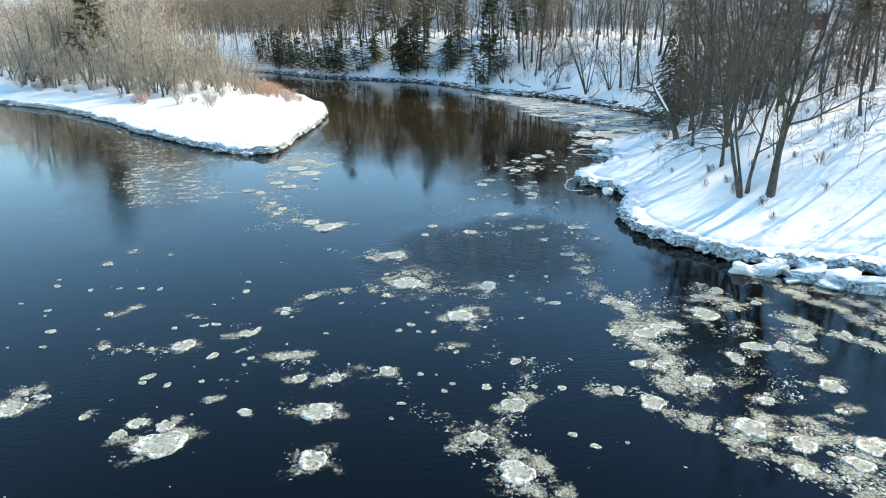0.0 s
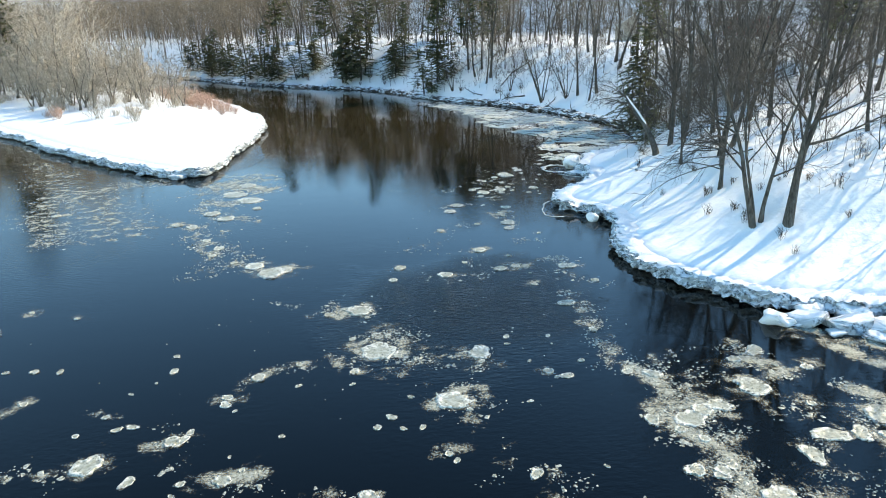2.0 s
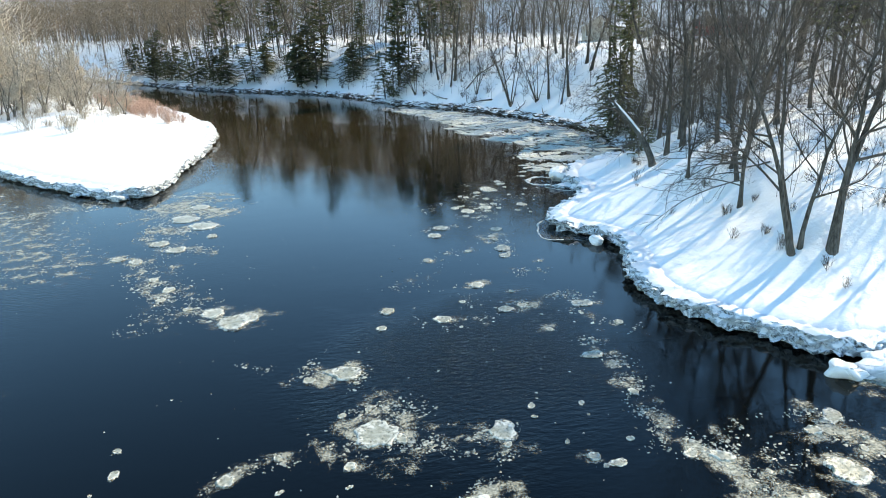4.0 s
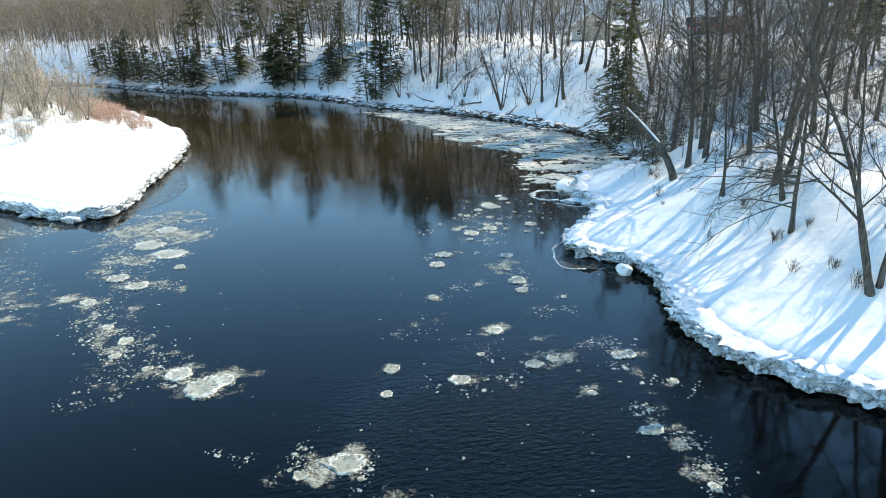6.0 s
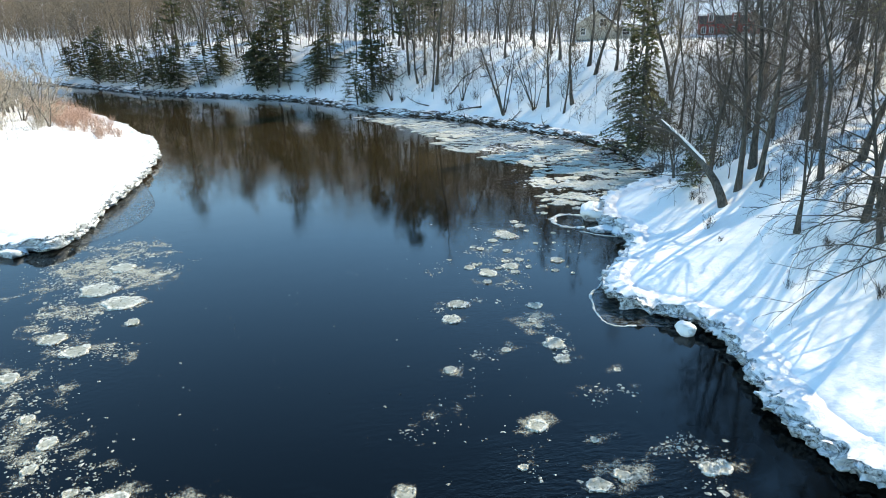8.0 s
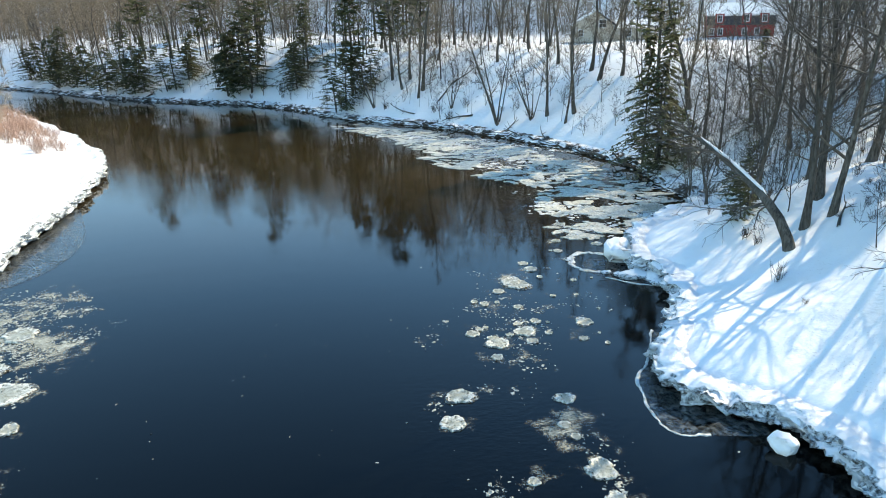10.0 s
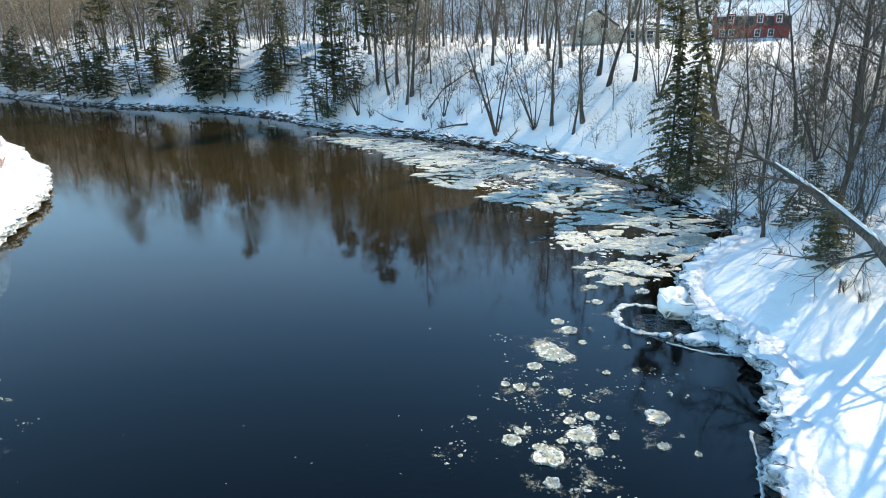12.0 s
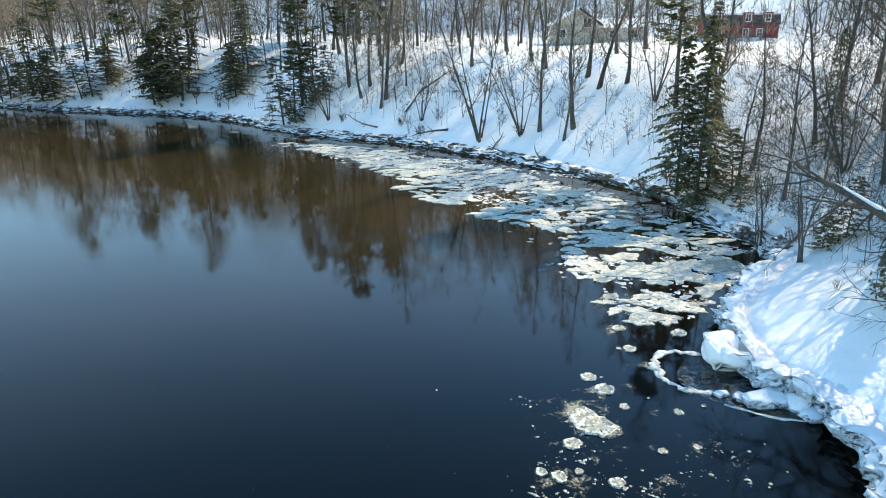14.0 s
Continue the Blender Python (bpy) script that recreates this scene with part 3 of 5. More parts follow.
plant_single(bare_tree("slim dark tree on the snowy slope", BARK, DARK_TWIG, 105, 21, 0.2, stems=((0.2, 0.0),), limbs=22, boughs=6, twigs=6, sprigs=1, first=0.25), 30.4, 59.6)
plant_single(bare_tree("forked young tree beside the shelf", BARK, DARK_TWIG, 106, 10, 0.13, stems=((-0.15, -0.05), (0.15, 0.1)), limbs=20, boughs=6, twigs=5, sprigs=1, first=0.2, spread=0.4), 26.8, 61.3)


def sweeping_boughs(x, y, seed, base_height):
    """A low-branched tree whose long dead boughs sweep out over the shelf."""
    r = np.random.default_rng(seed)
    tree = bare_tree("low-branched tree with dark boughs sweeping over the snow", BARK, DARK_TWIG, seed, 15, 0.17, stems=((-0.05, 0.1),), limbs=20, boughs=6, twigs=6, sprigs=2, first=0.3, spread=0.3)
    for i in range(9):
        t = Tubes()
        a = radians(r.uniform(150, 235))
        h = base_height + r.uniform(0, 2.8)
        limb = bent(r, (0, 0, h), (math.cos(a), math.sin(a), 0.35), r.uniform(4.5, 8), 8, 0.09, -0.75)
        t.add(limb, np.linspace(0.055, 0.012, 9), 5)
        for _ in range(12):
            p, w = at_share(limb, r.uniform(0.2, 1))
            b = bent(r, p, offshoot(r, w, r.uniform(0.4, 0.9)), r.uniform(0.8, 2.2), 4, 0.14, -0.3)
            t.add(b, np.linspace(0.018, 0.006, 5), 3)
            for _ in range(5):
                p2, w2 = at_share(b, r.uniform(0.2, 1))
                t.add(bent(r, p2, offshoot(r, w2, r.uniform(0.3, 0.8)), r.uniform(0.3, 0.9), 1, 0.1, 0), (0.008, 0), 3)
        solid("bough", t.verts, t.faces, DARK_TWIG, tree)
    return plant_single(tree, x, y)


sweeping_boughs(26.9, 53.8, 141, 1.4)
sweeping_boughs(28.6, 57.2, 142, 1.2)


def leaning_log():
    """Old trunk bent far over the water, snow lying along it."""
    r = np.random.default_rng(55)
    tree = new("leaning_tree")
    t, c, s = Tubes(), Tubes(), Tubes()
    line = np.array([(0.1, -0.2, -0.5), (-0.05, 0.15, 0.6), (-0.35, 0.7, 1.7), (-0.6, 2.2, 2.9), (-0.6, 4.4, 3.7), (-0.5, 7.0, 4.4), (-0.2, 9.6, 4.9), (0.1, 11.6, 5.0)])
    rad = np.array((0.42, 0.33, 0.29, 0.26, 0.22, 0.18, 0.13, 0.07))
    t.add(line, rad, 10)
    s.add(line[2:7] + np.array((0, 0, 0.19)), np.array((0.06, 0.13, 0.13, 0.1, 0.04)), 7)
    for i in range(26):
        p, w = at_share(line, r.uniform(0.35, 1))
        limb = bent(r, p, offshoot(r, w, r.uniform(0.7, 1.3)), r.uniform(2, 5.5), 5, 0.18, r.uniform(-0.5, 0.5))
        c.add(limb, np.linspace(0.07, 0.012, 6), 5)
        for _ in range(9):
            p2, w2 = at_share(limb, r.uniform(0.2, 1))
            b = bent(r, p2, offshoot(r, w2, r.uniform(0.5, 1)), r.uniform(0.7, 2.2), 3, 0.15, 0.1)
            c.add(b, np.linspace(0.018, 0.007, 4), 3)
            for _ in range(4):
                p3, w3 = at_share(b, r.uniform(0.2, 1))
                c.add(bent(r, p3, offshoot(r, w3, 0.7), r.uniform(0.3, 0.9), 2, 0.1, 0), np.array((0.009, 0.008, 0.005)), 3)
    solid("trunk", t.verts, t.faces, BARK, tree)
    solid("snow_cover", s.verts, s.faces, SNOW, tree, label="strip of snow along the upper side")
    solid("crown", c.verts, c.faces, DARK_TWIG, tree)
    plant_single(tree, 28.2, 71.3)
    return tagged(tree, "old tree bent far over, snow lying on its trunk", "tree")


leaning_log()

# evergreens of the right bank
hemlocks = Kinds([conifer("ragged dark green hemlock on the river bank", NEEDLES, 201, 17, 0.24, 4.2, first=0.06, branches=150, sprays=13, size=0.85, ragged=0.7, taper=0.6, gaps=0.85, leaders=((0, 0, 1), (2.6, 1.0, 0.8))),
                  conifer("ragged dark green hemlock on the river bank", NEEDLES, 202, 13, 0.2, 4.2, first=0.04, branches=150, sprays=13, size=0.82, ragged=0.7, taper=0.55, gaps=0.8, leaders=((0, 0, 1), (-2.8, 0.5, 0.9), (1.8, -1.5, 0.7))),
                  conifer("ragged dark green hemlock on the river bank", NEEDLES, 203, 11, 0.17, 4.4, first=0.03, branches=150, sprays=13, size=0.8, ragged=0.7, taper=0.55, gaps=0.75, leaders=((0, 0, 1), (2.4, -0.6, 0.85)))])
ragged = Kinds([conifer("sparse ragged hemlock leaning at the water's edge", NEEDLES, 231, 24, 0.2, 6.2, first=0.03, branches=190, sprays=13, droop=-0.75, size=0.8, ragged=0.6, taper=1.7, gaps=0.6, leaders=((0, 0, 1), (-1.9, 0.9, 0.7))),
                conifer("sparse ragged hemlock leaning at the water's edge", NEEDLES, 232, 20, 0.2, 4.2, first=0.04, branches=110, sprays=12, droop=-0.8, size=0.75, ragged=0.7, taper=0.9, gaps=0.75)])
pines = Kinds([conifer("tall olive-green pine with a bare lower trunk", PINE_NEEDLES, 211, 24, 0.28, 3.4, first=0.3, branches=80, sprays=13, droop=0.1, size=1.2, ragged=0.6, taper=0.45, gaps=0.7),
               conifer("tall olive-green pine with a bare lower trunk", PINE_NEEDLES, 212, 20, 0.24, 3.0, first=0.25, branches=80, sprays=12, droop=0.0, size=1.2, ragged=0.6, taper=0.45, gaps=0.7)])
young = Kinds([conifer("small dark hemlock standing in the snow", NEEDLES, 221, 3.2, 0.06, 1.5, first=0.03, branches=46, sprays=9, size=0.4, droop=-0.3),
               conifer("small dark hemlock standing in the snow", NEEDLES, 222, 4.6, 0.07, 1.6, first=0.04, branches=50, sprays=9, size=0.4, droop=-0.3)])
bushy = Kinds([conifer("bushy dark hemlock overhanging the water's edge", NEEDLES, 241, 11.5, 0.2, 4.2, first=0.04, branches=130, sprays=15, droop=-0.8, size=0.5, ragged=0.7, taper=0.8, gaps=0.85, leaders=((0, 0, 1), (1.5, 0.8, 0.75)))])
bushy.plant(37.6, 103.2, 0, 1.0, group="evergreens on the near bank")
for x, y, k in ((38.6, 104.6, 0.8), (44.6, 97.5, 0.5)):
    ragged.plant(x, y, rng.uniform(-15, 15), k, group="evergreens on the near bank")
for x, y, k in ((46, 119, 0.9), (62, 100, 0.9), (52.5, 80, 0.8)):
    pines.plant(x, y, rng.uniform(0, 360), k, group="evergreens on the near bank")
for x, y, k in ((38.4, 99.0, 0.8), (39.6, 101.5, 1.2), (29.4, 77.6, 0.9), (30.8, 78.8, 0.8), (36, 88.4, 0.7), (37.6, 88.2, 0.9)):
    young.plant(x, y, rng.uniform(0, 360), k, group="young hemlocks on the shelf")
# evergreens of the far bank
FAR_GREEN = [(9.8, 161.8, 0.72), (13.5, 165, 0.7), (1.8, 183.5, 0.85), (-7.5, 190.5, 1.05), (-11.5, 193.5, 0.95),
             (-9.5, 197.5, 1.1), (-24.5, 204, 0.72), (-21, 206, 0.8), (-32, 208.5, 0.85), (-37, 214, 0.9), (-42, 217.5, 0.8), (-49, 228, 0.9),
             (-55, 236, 0.85), (-60, 242, 0.95), (-66, 250, 0.9), (4.5, 190, 0.9)]
for i, (x, y, k) in enumerate(FAR_GREEN):
    hemlocks.plant(x, y, rng.uniform(0, 360), k, group="evergreens on the far bank")

for x, y, k in ((11.5, 166, 1.05), (18.5, 163, 1.0), (24, 165, 0.95), (-6, 202, 1.1), (-18, 212, 1.1), (-34, 226, 1.15)):
    pines.plant(x, y, rng.uniform(0, 360), k, group="pines above the far bank")

# bare trees at noted places of the far bank and the right slope
forest = Kinds([bare_tree("bare grey hardwood tree on the snowy bank", BARK, WARM_TWIG, 301 + i, h, r, stems=st, limbs=24, boughs=6, twigs=6, first=f, spread=sp, wander=0.06, tips=0.022, coarse=True)
                for i, (h, r, st, f, sp) in enumerate(((25, 0.27, ((0.03, 0.0),), 0.14, 0.24), (22, 0.23, ((-0.06, 0.03),), 0.12, 0.27), (27, 0.3, ((0.0, -0.04),), 0.2, 0.22), (20, 0.18, ((0.1, 0.02),), 0.1, 0.26)))])
stout = Kinds([bare_tree("stout dark-barked tree on the snowy slope", BARK, DARK_TWIG, 311 + i, h, r, stems=st, limbs=22, boughs=6, twigs=5, first=f, spread=0.26, wander=0.055, tips=0.015)
               for i, (h, r, st, f) in enumerate(((25, 0.25, ((0.04, 0.02),), 0.2), (24, 0.22, ((-0.03, 0.05),), 0.16), (26, 0.28, ((0.12, 0.0),), 0.24)))])
for x, y, k in ((30.2, 72.6, 0.95), (31.4, 71.9, 1.0), (32.6, 74.5, 1.0), (33.9, 82.3, 0.9), (36.5, 72.5, 1.0), (39.5, 78.0, 1.0), (37.5, 66.5, 0.9),
                (46, 100, 0.8), (48.5, 96, 0.9), (44, 91.5, 0.8), (53, 97, 0.9), (48, 89, 0.85), (51, 103, 0.95), (56, 104, 1.0), (60, 97, 1.0), (57, 90, 0.95)):
    stout.plant(x, y, rng.uniform(0, 360), k, group="bare trees of the wood")
clumps = Kinds([bare_tree("clump of bare stems fanning from one stump", BARK, TWIG, 321 + i, 15, 0.16, stems=st, limbs=36, boughs=5, twigs=7, first=0.25, spread=0.26, tips=0.017)
                for i, st in enumerate((((-0.35, 0.0), (-0.15, 0.1), (0.1, 0.0), (0.3, 0.1), (-0.5, -0.1)), ((0.25, 0), (0.02, 0.15), (-0.2, 0.1), (0.45, 0.1))))])
for x, y, k in ((35.4, 130, 0.85), (36.3, 125.5, 0.7), (38, 126.5, 0.9), (21.4, 154, 1.05), (22.6, 155.6, 1.1), (19.5, 158.6, 0.9), (21.3, 160.4, 0.85), (25.9, 156.2, 0.7), (43.2, 130.4, 1.0), (45.6, 128.2, 1.0), (43.7, 134.3, 0.9),
                (40.3, 101.8, 0.7), (46.4, 112.1, 1.1), (47.4, 114.6, 1.0), (42.4, 102.7, 0.6), (36.8, 80.5, 0.9), (35.5, 67, 0.9), (45, 63.8, 0.8)):
    forest.plant(x, y, rng.uniform(0, 360), k, group="bare trees of the wood")
for x, y, k in ((29.8, 135.2, 1.15), (14.2, 157.6, 0.8), (33.6, 131.5, 0.8), (45.5, 122, 0.9), (44, 95, 0.7), (35, 92.5, 0.6), (33.5, 87.5, 0.55), (-15, 198.5, 0.8), (25.5, 146.5, 0.6)):
    clumps.plant(x, y, rng.uniform(0, 360) if k < 1 else 0, k, group="bare trees of the wood")


def scatter(count, x0, x1, y0, y1, gap, allowed, seed, taken):
    """Random places on land at least gap apart."""
    r = np.random.default_rng(seed)
    xs, ys = r.uniform(x0, x1, count * 12), r.uniform(y0, y1, count * 12)
    z, d, e = land_height(xs, ys)
    got = []
    for x, y, dd, ee in zip(xs, ys, d, e):
        if len(got) >= count:
            break
        if allowed(x, y, dd, ee) and all((x - a) ** 2 + (y - b) ** 2 > gap * gap for a, b in taken):
            taken.append((x, y))
            got.append((float(x), float(y)))
    return got


taken = [(ob.location.x, ob.location.y) for ob in scene.objects if ob.parent is None and ob.type == "EMPTY"]
def renamed(ob, name):
    ob.name = name
    return tagged(ob, category=name.replace("_", " "))


slim = Kinds([renamed(bare_tree("slender bare tree among others in the snow", BARK, TWIG, 341 + i, h, r, stems=st, limbs=18, boughs=5, twigs=5, first=f, spread=sp, wander=0.065, tips=0.02, coarse=True), "slender_tree")
              for i, (h, r, st, f, sp) in enumerate(((22, 0.17, ((0.02, 0.02),), 0.12, 0.2), (19, 0.14, ((-0.05, 0.0),), 0.1, 0.22), (24, 0.2, ((0.05, -0.03),), 0.15, 0.2), (16, 0.11, ((0.1, 0.05),), 0.08, 0.25)))])


def free_of_houses(x, y):
    """Keeps an opening in the trees before the two houses and on the open bank below them."""
    if 37 < x < 74 and 106 < y < 140:
        return False
    a = math.degrees(math.atan2(x - 0.5, y - 54))
    return not ((26 < a < 29.5 or 38.5 < a < 42) and 125 < y < 176) and math.hypot(x - 57, y - 160) > 11 and math.hypot(x - 78, y - 148) > 13


for x, y in scatter(36, -75, 52, 100, 270, 3.6, lambda x, y, d, e: (15 if x > 5 else 8) < d < 40 and y > 100 and free_of_houses(x, y), 71, taken):
    forest.plant(x, y, rng.uniform(0, 360), rng.uniform(0.75, 1.1), group="bare trees of the wood")
for x, y in scatter(26, 14, 66, 140, 196, 3.0, lambda x, y, d, e: 16 < d < 48 and free_of_houses(x, y), 83, taken):
    forest.plant(x, y, rng.uniform(0, 360), rng.uniform(0.7, 1.0), group="bare trees of the wood")
for x, y in scatter(52, -80, 62, 92, 275, 2.2, lambda x, y, d, e: (8 if x > 5 else 3) < d < 30 and y > 92 and free_of_houses(x, y), 72, taken):
    slim.plant(x, y, rng.uniform(0, 360), rng.uniform(0.55, 1.0), group="bare trees of the wood")
for x, y in scatter(44, 29, 80, 30, 122, 2.8, lambda x, y, d, e: (11 if y < 86 else 4) < d < 55 and (y > 74 or math.sin(x * 7 + y * 3) > 0.5) and free_of_houses(x, y), 73, taken):
    slim.plant(x, y, rng.uniform(0, 360), rng.uniform(0.7, 1.1), group="bare trees of the wood")
for x, y in scatter(15, 35, 58, 32, 62, 3.0, lambda x, y, d, e: 10 < d < 30, 82, taken):
    slim.plant(x, y, rng.uniform(0, 360), rng.uniform(0.6, 0.95), group="bare trees of the wood")
for x, y in scatter(16, 40, 76, 22, 72, 3.5, lambda x, y, d, e: 15 < d < 45, 79, taken):
    slim.plant(x, y, rng.uniform(0, 360), rng.uniform(0.8, 1.1), group="bare trees of the wood")
for x, y in scatter(18, 34, 90, 56, 116, 4.5, lambda x, y, d, e: 16 < d < 70 and free_of_houses(x, y), 74, taken):
    forest.plant(x, y, rng.uniform(0, 360), rng.uniform(0.8, 1.1), group="bare trees of the wood")
for x, y in scatter(10, -75, 30, 160, 280, 6, lambda x, y, d, e: 26 < d < 60, 75, taken):
    pines.plant(x, y, rng.uniform(0, 360), rng.uniform(0.8, 1.15), group="pines above the far bank")


saplings = Kinds([renamed(bare_tree("thin leafless sapling rising from the snow", TWIG, TWIG, 361 + i, h, 0.045, stems=st, limbs=16, boughs=4, twigs=6, first=0.12, spread=0.34, wander=0.08, tips=0.011, coarse=True), "sapling")
                  for i, (h, st) in enumerate(((5.5, ((0.1, 0), (-0.25, 0.1))), (4.2, ((-0.15, 0.05), (0.2, 0.2), (0, -0.3))), (7.0, ((0.05, 0.1),))))])
for x, y in scatter(56, 28, 62, 48, 125, 1.6, lambda x, y, d, e: 4 < d < 26 and (y > 84 or d > 7), 76, taken):
    saplings.plant(x, y, rng.uniform(0, 360), rng.uniform(0.6, 1.2), group="saplings on the slope")
for x, y in scatter(20, -60, 40, 125, 250, 1.8, lambda x, y, d, e: 1.5 < d < 16, 77, taken):
    saplings.plant(x, y, rng.uniform(0, 360), rng.uniform(0.7, 1.3), group="saplings on the slope")
for x, y in scatter(24, 8, 50, 104, 168, 1.6, lambda x, y, d, e: 1.2 < d < 17, 78, taken):
    saplings.plant(x, y, rng.uniform(0, 360), rng.uniform(0.6, 1.3), group="saplings on the slope")


def thicket(name, spots, low, high, limbs, twigs, thick, mat, seed, label, kind_word, bare=0.12, reach=0.3):
    """Many leafless stems in one mass: each has a stem, limbs and twigs that taper to a point."""
    r = np.random.default_rng(seed)
    spots = np.array(spots)
    n = len(spots)
    z = np.concatenate([land_height(c[:, 0], c[:, 1])[0] for c in np.array_split(spots, 8)])
    foot = np.column_stack([spots, z - 0.1])
    h = r.uniform(low, high, n)
    lean = np.column_stack([r.normal(0, 0.1, (n, 2)), np.ones(n)])
    top = foot + lean * h[:, None]
    starts, ends, radii = [foot], [top], [thick * (0.6 + h * 0.11)]
    i = np.repeat(np.arange(n), limbs)
    t = r.uniform(bare, 0.97, len(i))
    p = foot[i] + (top - foot)[i] * t[:, None]
    a, up = r.uniform(0, 6.283, len(i)), r.uniform(0.25, 1.1, len(i))
    way = np.column_stack([np.cos(a), np.sin(a), up]) / np.sqrt(1 + up * up)[:, None]
    dome = np.sin(math.pi * np.clip(0.12 + 0.8 * (t - bare) / (1 - bare), 0, 1))
    long = h[i] * reach * (0.3 + 0.85 * dome) * r.uniform(0.55, 1.2, len(i)) + 0.15
    elbow = p + way * (0.45 * long)[:, None]
    way2 = way + r.normal(0, 0.28, way.shape) + np.array((0, 0, 0.2))
    way2 /= np.linalg.norm(way2, axis=1)[:, None]
    q = elbow + way2 * (0.6 * long)[:, None]
    slim_at = thick * (0.6 + h[i] * 0.025)
    starts += [p, elbow]
    ends += [elbow + way2 * 0.02, q]
    radii += [slim_at, slim_at * 0.8]
    k = np.repeat(np.arange(len(i)), twigs)
    t2 = r.uniform(0.0, 1.0, len(k))
    p2 = elbow[k] + (q - elbow)[k] * t2[:, None]
    w2 = way2[k] + r.normal(0, 0.7, (len(k), 3)) + np.array((0, 0, 0.1))
    w2 /= np.linalg.norm(w2, axis=1)[:, None]
    starts.append(p2), ends.append(p2 + w2 * (long[k] * r.uniform(0.25, 0.6, len(k)))[:, None]), radii.append(np.full(len(k), thick * 0.7))
    s, e, rad = np.vstack(starts), np.vstack(ends), np.concatenate(radii)
    w = e - s
    u = np.column_stack([-w[:, 1], w[:, 0], np.full(len(w), 1e-4)])
    u /= np.linalg.norm(u, axis=1)[:, None]
    v = np.cross(w, u)
    v /= np.linalg.norm(v, axis=1)[:, None] + 1e-9
    u, v = u * rad[:, None], v * rad[:, None]
    verts = np.stack([s + u, s - 0.5 * u + 0.87 * v, s - 0.5 * u - 0.87 * v, e], axis=1).reshape(-1, 3)
    base = np.arange(len(s))[:, None] * 4
    faces = np.stack([base + (0, 1, 3), base + (1, 2, 3), base + (2, 0, 3)], axis=1).reshape(-1, 3)
    me = bpy.data.meshes.new(name)
    me.vertices.add(len(verts))
    me.vertices.foreach_set("co", verts.ravel())
    me.loops.add(faces.size)
    me.loops.foreach_set("vertex_index", faces.ravel())
    me.polygons.add(len(faces))
    me.polygons.foreach_set("loop_start", np.arange(len(faces)) * 3)
    me.update(calc_edges=True)
    me.materials.append(mat)
    return tagged(new(name, me), label, kind_word, kind="stuff")


def spread_out(count, x0, x1, y0, y1, allowed, seed):
    """Random places on land, however close."""
    r = np.random.default_rng(seed)
    xs, ys = r.uniform(x0, x1, count * 6), r.uniform(y0, y1, count * 6)
    z, d, e = land_height(xs, ys)
    return [(x, y) for x, y, dd, ee in zip(xs, ys, d, e) if allowed(x, y, dd, ee)][:count]


thicket("far_woods", spread_out(1900, -230, 140, 120, 420, lambda x, y, d, e: (58 if x > -60 else 30) < d < 185 and free_of_houses(x, y), 78), 12, 25, 18, 5, 0.04, WARM_TWIG, 91,
        "dense leafless winter wood on the hill behind", "woods", bare=0.1, reach=0.28)
thicket("far_woods", spread_out(900, -330, -50, 190, 430, lambda x, y, d, e: 4 < d < 150, 97), 14, 26, 16, 5, 0.05, WARM_TWIG, 98,
        "dense leafless winter wood across the side channel", "woods", bare=0.1, reach=0.28)
thicket("bank_woods", spread_out(110, -80, 50, 128, 275, lambda x, y, d, e: (20 if x > 5 else 12) < d < 34 and free_of_houses(x, y), 111), 14, 24, 20, 6, 0.032, WARM_TWIG, 112,
        "leafless crowns of the wood on the far bank", "woods", bare=0.35, reach=0.26)
thicket("leaning_brush", spread_out(140, 33, 50, 78, 104, lambda x, y, d, e: 1.5 < d < 14, 113), 3, 10, 8, 5, 0.016, DARK_TWIG, 114,
        "tangle of thin dark branches above the cove", "brush", bare=0.25, reach=0.75)
thicket("hill_woods", spread_out(330, 48, 150, 20, 160, lambda x, y, d, e: 42 < d < 130 and free_of_houses(x, y), 79), 12, 24, 16, 5, 0.045, WOOD_TWIG, 92,
        "leafless wood above the near slope", "woods", bare=0.1, reach=0.28)
thicket("understory_brush", spread_out(1800, -110, 75, 84, 300, lambda x, y, d, e: 2.5 < d < 70 and (d < 26 or free_of_houses(x, y)) and waves(np.array(x), np.array(y), 6) > -0.25, 80), 1.5, 7, 8, 3, 0.024, DARK_TWIG, 93,
        "thin grey-brown brush among the trees", "brush")
thicket("understory_brush", spread_out(800, 28, 90, 28, 122, lambda x, y, d, e: (9 if y < 86 else 2.5) < d < 50 and waves(np.array(x), np.array(y), 5) > -0.2, 87), 1.2, 7, 8, 3, 0.016, DARK_TWIG, 94,
        "thin grey-brown brush among the trees", "brush")
thicket("pale_brush", spread_out(620, -190, -38, 125, 260, lambda x, y, d, e: e > 13 and not (x > -60 and e < 15), 88), 1.5, 7, 10, 4, 0.026, TAN_TWIG, 95,
        "dense pale tan thicket covering the point", "brush", bare=0.12, reach=0.5)
thicket("pale_brush", spread_out(420, -300, -66, 146, 330, lambda x, y, d, e: e > 20, 89), 14, 26, 14, 4, 0.05, TAN_TWIG, 96,
        "tall pale leafless trees crowding the point", "woods", bare=0.2, reach=0.36)

